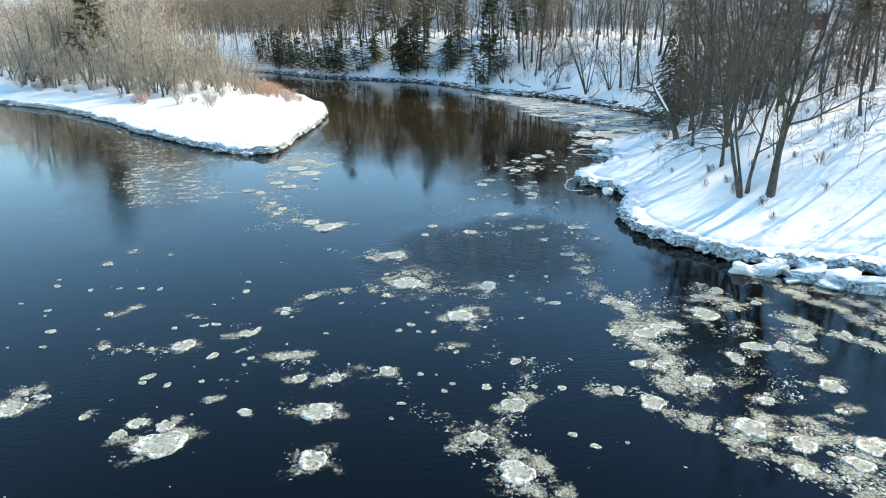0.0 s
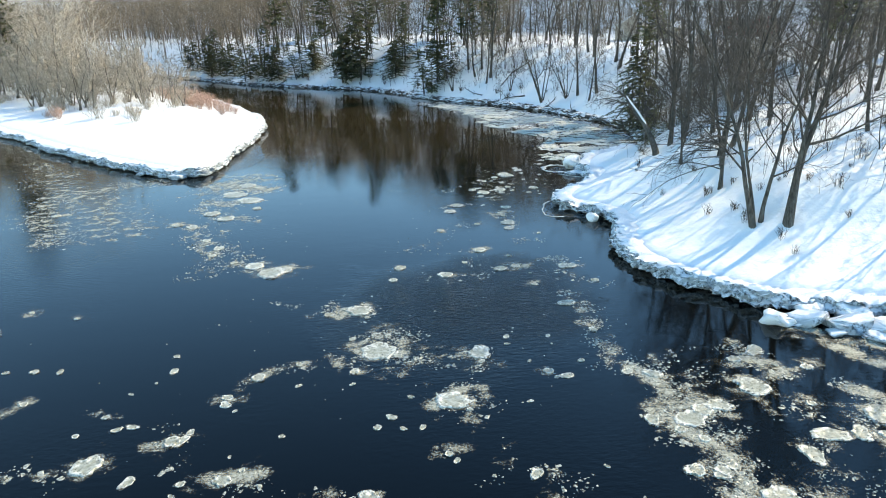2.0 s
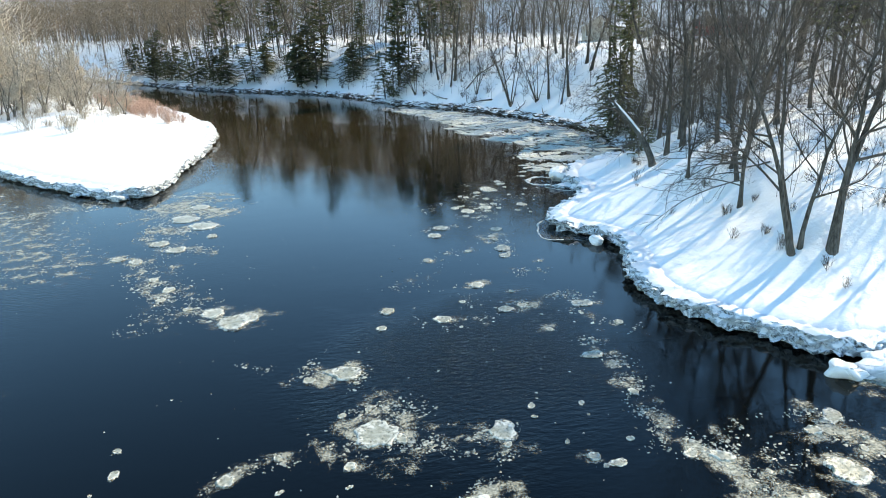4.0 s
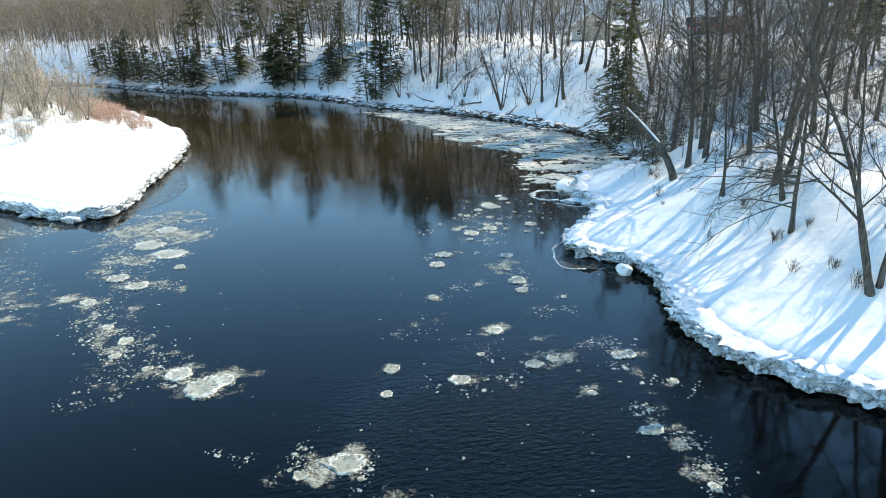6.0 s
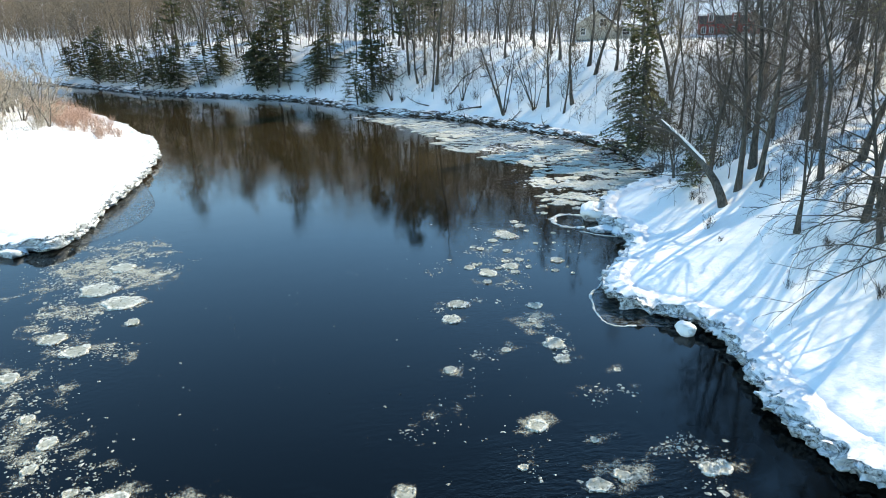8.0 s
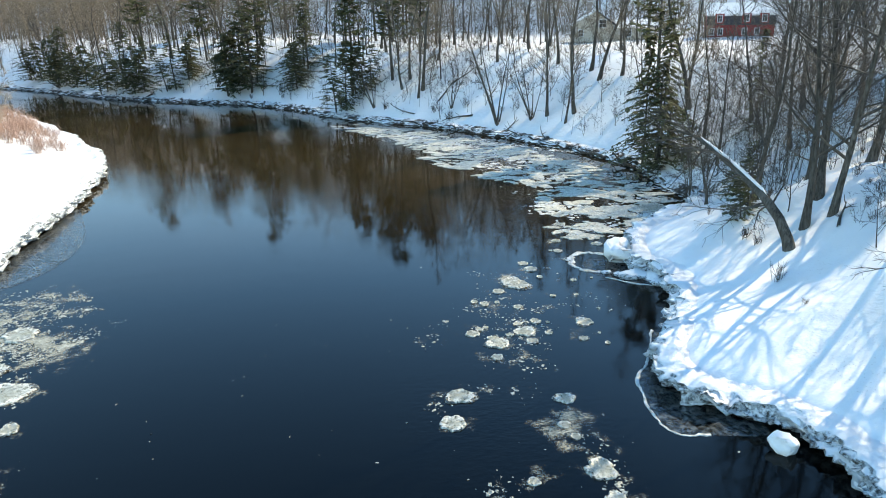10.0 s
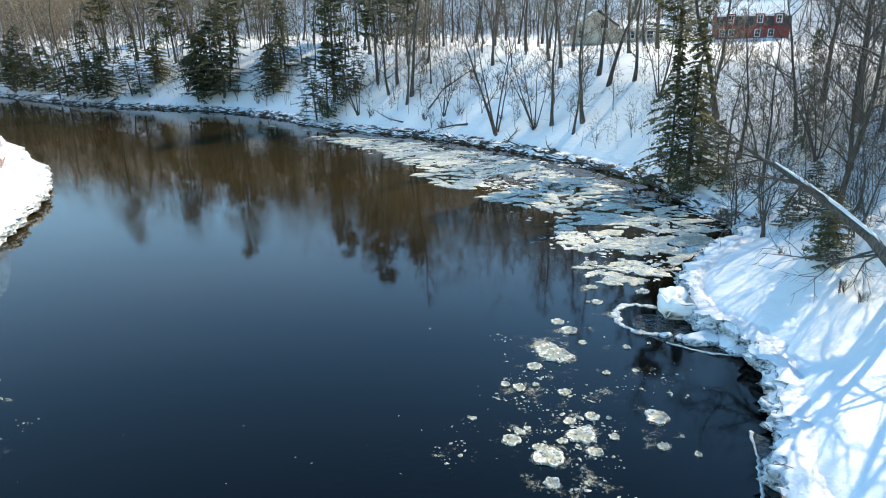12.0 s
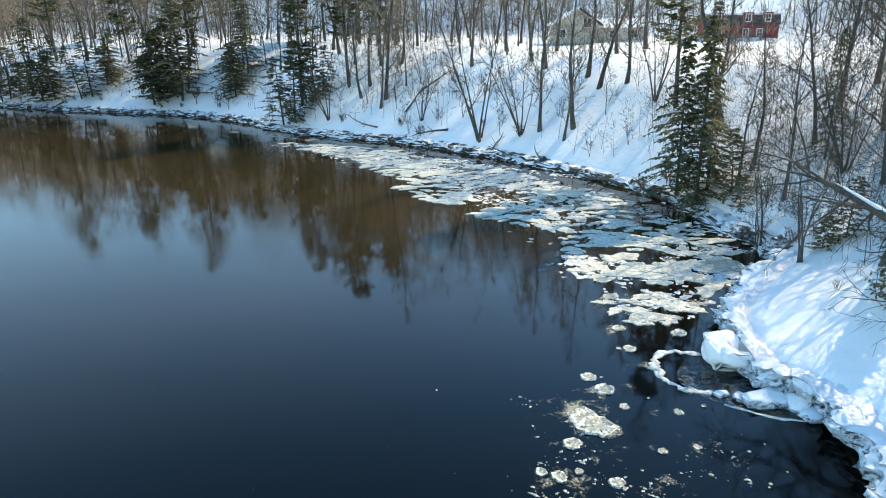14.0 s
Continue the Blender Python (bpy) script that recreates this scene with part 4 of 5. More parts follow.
# ---- the point with its pale brush and trees ----
tan_trees = Kinds([bare_tree("pale tan leafless tree with dense fine twigs", PALE_BARK, TAN_TWIG, 501 + i, h, 0.19, stems=st, limbs=24, boughs=7, twigs=6, first=0.12, spread=0.45, wander=0.1, tips=0.034, coarse=True)
                   for i, (h, st) in enumerate(((13, ((0.05, 0), (-0.25, 0.1), (0.3, -0.1))), (15, ((-0.1, 0.05), (0.15, 0.1))), (11, ((0.2, 0), (-0.2, 0.1), (0, -0.2), (0.35, 0.2)))))])
tall_spit = Kinds([bare_tree("tall bare grey tree standing on the wooded point", BARK, TAN_TWIG, 521 + i, h, 0.24, stems=st, limbs=22, boughs=6, twigs=5, first=0.22, spread=0.32, wander=0.1, tips=0.034, coarse=True)
                   for i, (h, st) in enumerate(((25, ((0.04, 0),)), (22, ((-0.1, 0), (0.08, 0.05))), (27, ((0.0, 0.05),))))])
for x, y, k in ((-58, 137, 0.8), (-56, 138, 0.7), (-47, 139, 0.8), (-54, 163, 0.95), (-55, 144, 0.9), (-44, 148, 0.9), (-63, 141, 0.8), (-40, 140, 0.6), (-47, 150, 0.72), (-52, 156, 0.85), (-56, 148, 0.8), (-50, 166, 0.9), (-61, 148, 0.9), (-64, 152, 1.0), (-58, 166, 1.0), (-66, 162, 1.0), (-72, 156, 1.0), (-70, 147, 0.85), (-62, 178, 1.0), (-74, 170, 1.0)):
    tan_trees.plant(x, y, rng.uniform(0, 360), k, group="pale trees on the point")
spit_taken = []
for x, y in scatter(64, -150, -44, 135, 235, 3.6, lambda x, y, d, e: e > 11, 81, spit_taken):
    tan_trees.plant(x, y, rng.uniform(0, 360), rng.uniform(0.75, 1.1), group="pale trees on the point")
for x, y in scatter(16, -150, -72, 150, 230, 4.5, lambda x, y, d, e: e > 14, 82, spit_taken):
    tall_spit.plant(x, y, rng.uniform(0, 360), rng.uniform(0.8, 1.1), group="tall trees on the point")
pines.plant(-94, 178, 20, 1.55, group="pines on the point")
pines.plant(-90, 179, 140, 1.4, group="pines on the point")
for x, y, k in ((-115, 182, 0.9), (-99.5, 172, 0.95), (-101, 183, 1.0), (-96, 181, 0.9), (-87, 188, 1.0), (-68, 150, 0.7), (-84, 166, 0.85), (-78, 172, 0.9), (-90, 172, 0.8), (-110, 184, 0.95), (-116, 188, 1.0), (-104, 180, 0.9), (-98, 186, 1.0), (-86, 176, 0.9), (-120, 196, 1.0), (-78, 160, 0.8), (-102, 170, 0.9)):
    tall_spit.plant(x, y, rng.uniform(0, 360), k, group="tall trees on the point")


def shrub(label, mat, seed, stems, height, spread):
    r = np.random.default_rng(seed)
    t = Tubes()
    for _ in range(stems):
        a, lean = r.uniform(0, 6.3), r.uniform(0.1, 0.8)
        foot = (r.normal(0, spread * 0.25), r.normal(0, spread * 0.25), -0.2)
        s = bent(r, foot, (math.cos(a) * lean, math.sin(a) * lean, 1), height * r.uniform(0.6, 1.05), 4, 0.1, 0.2)
        t.add(s, np.linspace(0.022, 0.008, 5), 3)
        for _ in range(8):
            p, w = at_share(s, r.uniform(0.3, 1))
            b = bent(r, p, offshoot(r, w, r.uniform(0.3, 0.8)), height * r.uniform(0.2, 0.42), 2, 0.1, 0.2)
            t.add(b[::2], (0.016, 0), 3)
    ob = solid("shrub", t.verts, t.faces, mat)
    return tagged(ob, label, "shrub")


red_shrubs = Kinds([shrub("reddish leafless shrub thicket on the point", RED_TWIG, 601 + i, 32, h, 1.6) for i, h in enumerate((2.3, 1.9, 2.7))])
dry_shrubs = Kinds([shrub("tan leafless shrub in the snow", TAN_TWIG, 611 + i, 28, h, 1.5) for i, h in enumerate((2.0, 1.5, 2.6))])
dark_shrubs = Kinds([shrub("thin dark leafless shrub in the snow", TWIG, 621 + i, 14, h, 1.0) for i, h in enumerate((1.4, 2.0))])
shrub_taken = []
for x, y in scatter(62, -62, -26, 124, 184, 1.5, lambda x, y, d, e: 3.0 < e < 10 and y > 128, 83, shrub_taken):
    red_shrubs.plant(x, y, rng.uniform(0, 360), rng.uniform(0.7, 1.15), group="red shrubs on the point")
for x, y in scatter(90, -150, -40, 118, 215, 2.0, lambda x, y, d, e: 9.5 < e < 24, 84, shrub_taken):
    dry_shrubs.plant(x, y, rng.uniform(0, 360), rng.uniform(0.6, 1.5), group="tan shrubs on the point")
for x, y in scatter(60, 22, 46, 26, 84, 1.3, lambda x, y, d, e: 4.5 < d < 18, 85, shrub_taken):
    dark_shrubs.plant(x, y, rng.uniform(0, 360), rng.uniform(0.25, 0.75), group="dark shrubs on the near slope")
for x, y in scatter(50, -60, 40, 90, 250, 1.6, lambda x, y, d, e: 0.8 < d < 5, 86, shrub_taken):
    dark_shrubs.plant(x, y, rng.uniform(0, 360), rng.uniform(0.5, 1.3), group="dark shrubs on the far bank")


# ---- fallen wood ----
def fallen_branch(x, y, turn, length, radius, seed):
    r = np.random.default_rng(seed)
    t = Tubes()
    line = bent(r, (0, 0, radius * 0.5), (1, 0, 0.12), length, 6, 0.12, -0.1)
    t.add(line, np.linspace(radius, radius * 0.3, 7), 7)
    for _ in range(5):
        p, w = at_share(line, r.uniform(0.3, 0.95))
        t.add(bent(r, p, offshoot(r, w, 0.8), length * r.uniform(0.15, 0.35), 3, 0.15, 0.2), np.linspace(radius * 0.4, 0.01, 4), 4)
    ob = solid("fallen_branch", t.verts, t.faces, BARK)
    z0, z1 = ground_z(x, y), ground_z(x + math.cos(radians(turn)) * length, y + math.sin(radians(turn)) * length)
    ob.matrix_basis = pose(x, y, max(z0, 0.05), 0, -math.degrees(math.atan2(max(z1, 0.05) - max(z0, 0.05), length)), turn)
    return tagged(ob, "dark fallen branch lying in the snow", "branch", "fallen wood on the bank")


for i, (x, y, a, l, r) in enumerate(((27.5, 141, 150, 5, 0.16), (31.5, 128.5, 120, 4, 0.13), (24, 150, 30, 6, 0.14), (27, 153, 12, 7, 0.13), (33.5, 122.5, 100, 4.5, 0.15), (36.5, 106, 110, 4, 0.2), (35.8, 112, 95, 5, 0.22),
                                     (29.5, 131.5, 60, 4, 0.12), (-30, 206, 160, 6, 0.16), (-58, 237, 140, 7, 0.2), (36.8, 96, 80, 5, 0.22), (20, 150, 140, 5, 0.12), (33, 66, 15, 4, 0.09), (31, 57, 170, 3, 0.07), (30.4, 70.2, 40, 2.4, 0.1))):
    fallen_branch(x, y, a, l, r, 700 + i)


def shore_litter():
    """Stones, clods and root ends lying along the far water line."""
    r = np.random.default_rng(37)
    line = between(curve_through(MAIN_SHORE + FAR_SHORE[:5], 0.4), lambda p: p[1] > 91 and p[0] > -75)
    t = Tubes()
    for x, y in line:
        if noise.noise((x * 0.22, y * 0.22, 3)) < -0.05:
            continue
        for _ in range(3):
            px, py, s = x + r.normal(0.2, 0.5), y + r.normal(0, 0.5), r.lognormal(-1.7, 0.5)
            zc = max(ground_z_fast(px, py), 0.0)
            ring = [Vector((math.cos(a) * r.uniform(0.6, 1.2), math.sin(a) * r.uniform(0.6, 1.2), 0)) * s for a in np.arange(6) * 1.047]
            v = [(px + q.x, py + q.y, zc - 0.05) for q in ring] + [(px + q.x * 0.7, py + q.y * 0.7, zc + s * r.uniform(0.4, 0.8)) for q in ring] + [(px, py, zc + s * 0.85)]
            f = [(k, (k + 1) % 6, 6 + (k + 1) % 6, 6 + k) for k in range(6)] + [(6 + k, 6 + (k + 1) % 6, 12) for k in range(6)]
            t.merge([np.array(q) for q in v], f)
        if r.uniform() < 0.5:
            a = r.uniform(0, 6.3)
            s = bent(r, (x, y, 0.2), (math.cos(a), math.sin(a), r.uniform(0, 0.8)), r.uniform(0.5, 1.8), 3, 0.25, 0)
            t.add(s, np.linspace(0.05, 0.012, 4), 4)
    ob = solid("shore_litter", t.verts, t.faces, MUD, smoothed=False)
    return tagged(ob, "dark stones, clods and roots along the water line", "shore debris", kind="stuff")


def ground_z_fast(x, y):
    """Height close to the far shore, by its nearest stretch alone."""
    near = BANK_LINE[np.abs(BANK_LINE[:, 0] - x) + np.abs(BANK_LINE[:, 1] - y) < 12]
    d = float(shore_distance(np.array([x]), np.array([y]), near)[0]) if len(near) > 1 else 0
    return 0.1 + 0.35 * min(d, 1) if inside(np.array([x]), np.array([y]), BANK_AREA)[0] else -0.02


shore_litter()


# ---- ice ----
def floe_form(seed, sides=30):
    """A pancake of river ice of radius about 1: raised crumbled rim, dished lumpy top."""
    r = np.random.default_rng(seed)
    a = np.arange(sides) * 2 * math.pi / sides
    edge = 1 + sum(r.uniform(0.03, 0.16) * np.sin(a * k + r.uniform(0, 6.3)) for k in (1, 2, 3, 5)) + r.normal(0, 0.06, sides)
    verts, faces = [], []
    rings = ((1.0, -0.08), (1.04, 0.02), (0.97, 0.075), (0.84, 0.085), (0.68, 0.045), (0.4, 0.05))
    for k, (s, h) in enumerate(rings):
        for i in range(sides):
            lump = r.normal(0, 0.022) if k > 1 else 0
            verts.append((math.cos(a[i]) * edge[i] * s, math.sin(a[i]) * edge[i] * s * 0.86, h + lump))
    for k in range(len(rings) - 1):
        for i in range(sides):
            j = (i + 1) % sides
            faces.append((k * sides + i, k * sides + j, (k + 1) * sides + j, (k + 1) * sides + i))
    verts.append((0, 0, 0.06))
    faces += [(5 * sides + i, 5 * sides + (i + 1) % sides, 6 * sides) for i in range(sides)]
    ob = solid("ice_floe", verts, faces, FLOE_ICE)
    return tagged(ob, "greyish-white pancake of river ice with a raised rim", "ice floe", "ice floes on the river")


FLOES_NEAR = [ (-7.3, 48.7, 1.30), (-0.4, 35.0, 1.61), (3.1, 29.6, 1.11), (12.5, 26.2, 0.56), (12.0, 23.5, 0.40), (9.5, 21.1, 0.58), (-0.6, 23.1, 0.45), (-3.1, 22.5, 0.55), (-4.9, 22.5, 0.39), (-6.3, 24.8, 0.85), (-9.1, 27.7, 0.53), (-18.3, 30.7, 0.43), (-17.1, 31.6, 0.52), (-12.7, 30.0, 0.43), (-12.0, 26.3, 0.89), (8.1, 31.9, 0.37), (10.0, 32.8, 0.23), (17.3, 29.3, 1.10), (20.8, 30.8, 0.71), (19.1, 27.6, 0.65), (17.7, 32.0, 0.88), (21.4, 26.3, 1.00), (14.3, 21.7, 0.97), (-7.5, 31.1, 0.66), (-6.4, 32.9, 0.38), (-4.5, 34.1, 0.39), (-1.6, 33.0, 0.38), (9.1, 47.2, 0.83), (7.0, 51.1, 0.67), (-18.8, 61.9, 0.82) ]
FLOES_NEAR_MORE = [ (4.4, 56.7, 0.49), (10.2, 61.3, 0.79), (13.0, 46.8, 0.72), (14.1, 27.6, 0.78), (13.5, 23.6, 0.69), (-16.4, 26.2, 0.38), (-17.9, 28.6, 0.27), (1.1, 22.8, 0.22), (1.9, 22.7, 0.17), (2.6, 25.6, 0.55), (17.0, 20.5, 0.41), (-3.5, 40.3, 0.91), (-1.7, 40.6, 0.73), (-22.2, 43.0, 0.39), (-18.9, 41.7, 0.38), (-22.8, 39.8, 0.33), (-31.5, 67.0, 0.53) ]
FLOES_MID = [ (0.9, 47.9, 0.58), (4.0, 46.1, 0.49), (12.5, 46.8, 0.59), (9.8, 43.6, 0.52), (5.6, 48.5, 0.30), (9.0, 49.6, 0.44), (7.7, 58.1, 0.71), (10.2, 56.5, 0.69), (10.4, 58.2, 0.88), (11.0, 63.2, 0.45), (5.7, 62.5, 0.78), (12.4, 54.8, 0.44), (8.0, 46.9, 0.46), (13.9, 43.8, 0.42), (9.9, 45.7, 0.28), (15.1, 70.5, 0.53), (-12.6, 66.7, 0.64), (-17.2, 61.0, 1.26), (-14.3, 59.5, 0.38), (-14.9, 56.7, 0.85), (-13.4, 54.5, 1.06), (-11.4, 50.8, 0.83), (-9.7, 49.8, 0.93), (-8.3, 48.2, 1.00), (-13.5, 52.7, 0.51), (-16.5, 65.3, 1.22), (-14.8, 63.4, 1.18), (-15.5, 76.8, 1.34), (-16.1, 72.6, 1.23), (-14.0, 69.9, 1.17) ]
FLOES_MID_MORE = [ (9.2, 67.7, 0.79), (6.5, 64.6, 0.64), (10.3, 60.4, 0.67), (0.4, 45.6, 0.42) ]
FLOES_COVE = [ (13.1, 77.4, 0.94), (15.0, 79.2, 0.64), (10.4, 74.3, 0.72), (10.6, 70.0, 0.52), (11.5, 70.1, 0.57), (14.2, 68.6, 0.40), (11.5, 69.0, 0.45), (18.2, 82.3, 0.47), (18.9, 84.5, 0.50), (16.2, 74.3, 0.44), (21.7, 91.1, 1.74), (25.1, 92.6, 1.61), (20.5, 85.1, 1.35), (21.5, 83.0, 0.97), (27.5, 89.2, 1.72), (30.4, 90.8, 1.59), (24.4, 85.8, 1.05), (20.8, 88.5, 1.10), (9.2, 71.0, 0.53), (9.6, 69.8, 0.51), (13.1, 71.0, 0.33), (12.7, 69.7, 0.36), (11.8, 76.0, 0.51), (13.3, 76.8, 0.79), (15.2, 67.8, 0.25), (12.2, 73.4, 0.41), (8.7, 70.6, 0.52), (9.6, 71.2, 0.43), (11.4, 71.2, 0.59), (12.5, 71.3, 0.44) ]
FLOES_COVE_MORE = [ (9.7, 69.1, 0.59), (17.7, 82.5, 0.39), (9.9, 74.8, 0.36), (11.2, 74.4, 0.48), (17.0, 76.6, 0.33), (18.3, 76.7, 0.27), (14.8, 74.5, 0.31), (15.3, 69.0, 0.23), (14.9, 80.4, 0.51), (15.1, 77.7, 0.55) ]
SLUSH_NEAR = [ (-0.2, 37.3, 1.0, 33.5, 3.1, 0.60), (-4.0, 41.3, -1.0, 40.0, 2.0, 0.50), (-7.1, 42.6, -5.5, 41.9, 1.4, 0.30), (4.0, 34.6, 5.4, 33.1, 1.9, 0.50), (4.1, 28.4, 2.9, 30.7, 2.0, 0.50), (11.8, 32.5, 14.6, 27.6, 1.8, 0.80), (12.8, 27.7, 13.7, 25.3, 2.6, 0.85), (12.8, 23.6, 13.9, 21.0, 2.4, 0.80), (18.3, 33.4, 19.1, 30.0, 1.7, 0.70), (18.2, 24.9, 16.8, 24.2, 1.1, 0.50), (20.8, 26.6, 20.7, 23.9, 1.7, 0.60), (11.7, 41.7, 11.9, 33.2, 1.6, 0.60), (7.1, 23.6, 7.6, 20.8, 1.3, 0.25), (-12.1, 25.9, -16.4, 25.7, 1.2, 0.40), (-6.9, 24.7, -2.0, 22.8, 1.7, 0.35), (-16.2, 64.0, -12.8, 48.9, 4.1, 0.30) ]
SLUSH_NEAR_MORE = [ (-14.6, 54.0, -9.6, 51.9, 1.1, 0.50), (-40.8, 86.3, -23.1, 60.9, 8.3, 0.55), (-36.0, 74.0, -28.0, 58.0, 4.0, 0.6), (2.1, 51.4, 6.8, 58.2, 1.7, 0.30), (-19.9, 74.0, -15.2, 82.4, 4.9, 0.5), (4.3, 27.9, 4.8, 23.8, 1.8, 0.20), (-9.7, 29.0, -8.3, 26.0, 1.6, 0.25), (-7.0, 32.8, -2.6, 34.5, 0.9, 0.50), (1.8, 34.1, 4.2, 32.5, 1.1, 0.50), (14.1, 33.0, 14.9, 29.8, 2.8, 0.35), (17.2, 27.4, 19.0, 25.8, 1.8, 0.40), (17.1, 22.9, 18.2, 20.1, 2.5, 0.40), (11.6, 48.9, 13.4, 47.4, 2.0, 0.40), (10.8, 69.8, 17.8, 74.4, 2.9, 0.22), (6.1, 70.4, 13.6, 72.1, 2.2, 0.25), (-71.7, 125.6, -41.8, 90.0, 4.5, 0.55), (-34.2, 76.0, -26.3, 80.8, 4.1, 0.5) ]
SLUSH_MID = [ (-18.7, 78.3, -13.0, 74.2, 4.7, 0.75), (-18.3, 69.1, -13.6, 69.8, 3.2, 0.65), (-17.0, 60.1, -13.2, 52.4, 2.0, 0.48), (-11.2, 50.7, -8.1, 48.2, 1.7, 0.55), (4.9, 64.1, 9.6, 64.9, 1.3, 0.4), (10.4, 74.7, 10.9, 66.7, 2.7, 0.34), (12.0, 79.2, 11.4, 72.9, 2.2, 0.3), (10.6, 60.8, 10.9, 56.7, 1.7, 0.35), (10.1, 53.0, 12.2, 53.0, 1.5, 0.40), (2.6, 45.7, 7.0, 45.4, 2.1, 0.25), (12.4, 43.8, 14.7, 42.6, 1.5, 0.30), (6.1, 51.2, 6.7, 47.4, 2.4, 0.20), (-18.4, 67.2, -12.4, 62.5, 2.1, 0.50), (12.5, 47.7, 12.4, 45.3, 1.7, 0.35), (-19.5, 82.9, -13.1, 79.6, 2.3, 0.50) ]
SLUSH_COVE = [ (11.3, 145.7, 22.4, 127.7, 2.6, 1.00), (17.4, 136.2, 27.8, 113.4, 2.3, 1.00), (7.3, 148.3, 19.5, 127.0, 3.0, 0.95), (12.6, 143.8, 25.1, 115.7, 2.1, 0.95), (19.5, 127.0, 24.0, 104.4, 4.1, 0.85), (23.4, 131.1, 32.1, 110.6, 3.0, 0.90), (21.2, 93.9, 31.1, 88.1, 4.5, 0.85), (25.8, 98.3, 34.0, 92.5, 2.6, 0.75), (20.4, 87.1, 25.6, 86.4, 2.8, 0.80), (24.2, 113.3, 29.6, 100.6, 3.4, 0.60), (17.8, 138.6, 32.9, 118.8, 1.8, 0.90), (32.5, 108.0, 34.7, 96.2, 2.3, 0.80), (22.4, 96.3, 25.6, 91.1, 2.5, 0.70), (25.8, 121.3, 31.5, 108.3, 2.8, 0.90), (27.7, 93.1, 29.7, 87.3, 2.8, 0.85) ]
SLUSH_BAY = [ (11.7, 77.1, 13.9, 78.1, 1.9, 0.40), (9.4, 70.4, 11.8, 69.7, 2.2, 0.30), (8.7, 70.9, 10.5, 73.1, 2.1, 0.12), (12.8, 75.7, 13.8, 73.4, 2.4, 0.15), (16.0, 77.5, 18.6, 82.2, 2.1, 0.15), (13.7, 70.9, 14.5, 68.5, 2.0, 0.10) ]
SLUSH_FAR = [ (-48.7, 214.6, -14.7, 186.2, 2.0, 0.35), (-14.7, 186.2, 5.9, 156.9, 1.9, 0.40), (-27.5, 205.4, -2.6, 169.8, 2.6, 0.20), (-9.2, 176.0, 11.7, 149.1, 1.5, 0.30), (19.9, 102.0, 23.0, 97.6, 1.6, 0.40) ]
FLOES_FIRST = [ (-3.4, 19.5, 0.77), (-2.9, 16.0, 0.68), (-9.5, 17.1, 1.08), (-11.7, 17.9, 0.37), (-11.2, 18.8, 0.45), (-9.9, 18.5, 0.44), (5.2, 15.1, 0.76), (5.5, 19.8, 0.64), (3.7, 17.4, 0.71), (16.7, 19.9, 0.62), (20.2, 21.1, 0.58), (13.2, 18.7, 0.60), (15.2, 17.8, 1.05), (16.8, 16.6, 0.78), (19.6, 19.0, 0.54), (6.6, 13.8, 0.31), (-13.9, 19.3, 0.39), (-17.7, 20.1, 0.68), (19.4, 16.5, 0.66), (-8.8, 20.8, 0.34) ]
SLUSH_FIRST = [ (6.4, 24.0, 5.1, 18.0, 1.3, 0.50), (0.9, 19.4, 3.9, 18.0, 0.9, 0.45), (12.5, 18.9, 16.8, 14.4, 1.3, 0.80), (17.8, 17.7, 18.4, 13.8, 2.3, 0.75), (-5.1, 20.0, -2.4, 19.5, 1.2, 0.40), (-3.9, 15.8, -1.8, 15.8, 1.6, 0.35), (-18.1, 19.9, -17.7, 21.9, 2.0, 0.60), (9.4, 21.7, 12.4, 20.1, 0.9, 0.60), (4.5, 16.4, 5.9, 14.3, 1.8, 0.60), (3.1, 17.2, 4.3, 16.4, 1.4, 0.60), (-8.6, 22.7, -6.1, 24.4, 1.0, 0.30), (-2.5, 23.7, 0.5, 21.9, 1.0, 0.40), (-11.4, 16.0, -10.3, 15.6, 1.1, 0.30), (21.4, 29.0, 24.9, 24.6, 1.1, 0.90) ]


floes = [floe_form(800 + i) for i in range(8)]
fr = np.random.default_rng(5)
for i, (x, y, s) in enumerate(FLOES_FIRST + FLOES_NEAR + FLOES_NEAR_MORE + FLOES_MID + FLOES_MID_MORE + FLOES_COVE + FLOES_COVE_MORE):
    m = Matrix.LocRotScale((x, y, 0.0), Euler((0, 0, fr.uniform(0, 6.3))), (s, s, min(1.0, 0.5 + s * 0.6)))
    if i < len(floes):
        floes[i].matrix_basis = m
    else:
        copy_thing(floes[fr.integers(len(floes))], m)


small = np.random.default_rng(61)
for _ in range(120):
    x, y = small.uniform(-25, 9), small.uniform(15, 37)
    if noise.noise((x * 0.16, y * 0.16, 8)) < -0.05:
        continue
    k = 0.12 + small.lognormal(-2.0, 0.6)
    copy_thing(floes[small.integers(len(floes))], Matrix.LocRotScale((x, y, 0.0), Euler((0, 0, small.uniform(0, 6.3))), (k * small.uniform(1, 1.7), k, 0.5)))

for x0, y0, x1, y1, wide, share in SLUSH_FIRST + SLUSH_NEAR:
    for _ in range(int(share * 4 + 0.3) if share >= 0.5 else 0):
        t, k = small.uniform(0, 1), 0.22 + small.lognormal(-1.6, 0.5)
        copy_thing(floes[small.integers(len(floes))], Matrix.LocRotScale((x0 + (x1 - x0) * t + small.normal(0, wide * 0.3), y0 + (y1 - y0) * t + small.normal(0, wide * 0.2), 0.01), Euler((0, 0, small.uniform(0, 6.3))), (k * small.uniform(1, 1.5), k, 0.6)))


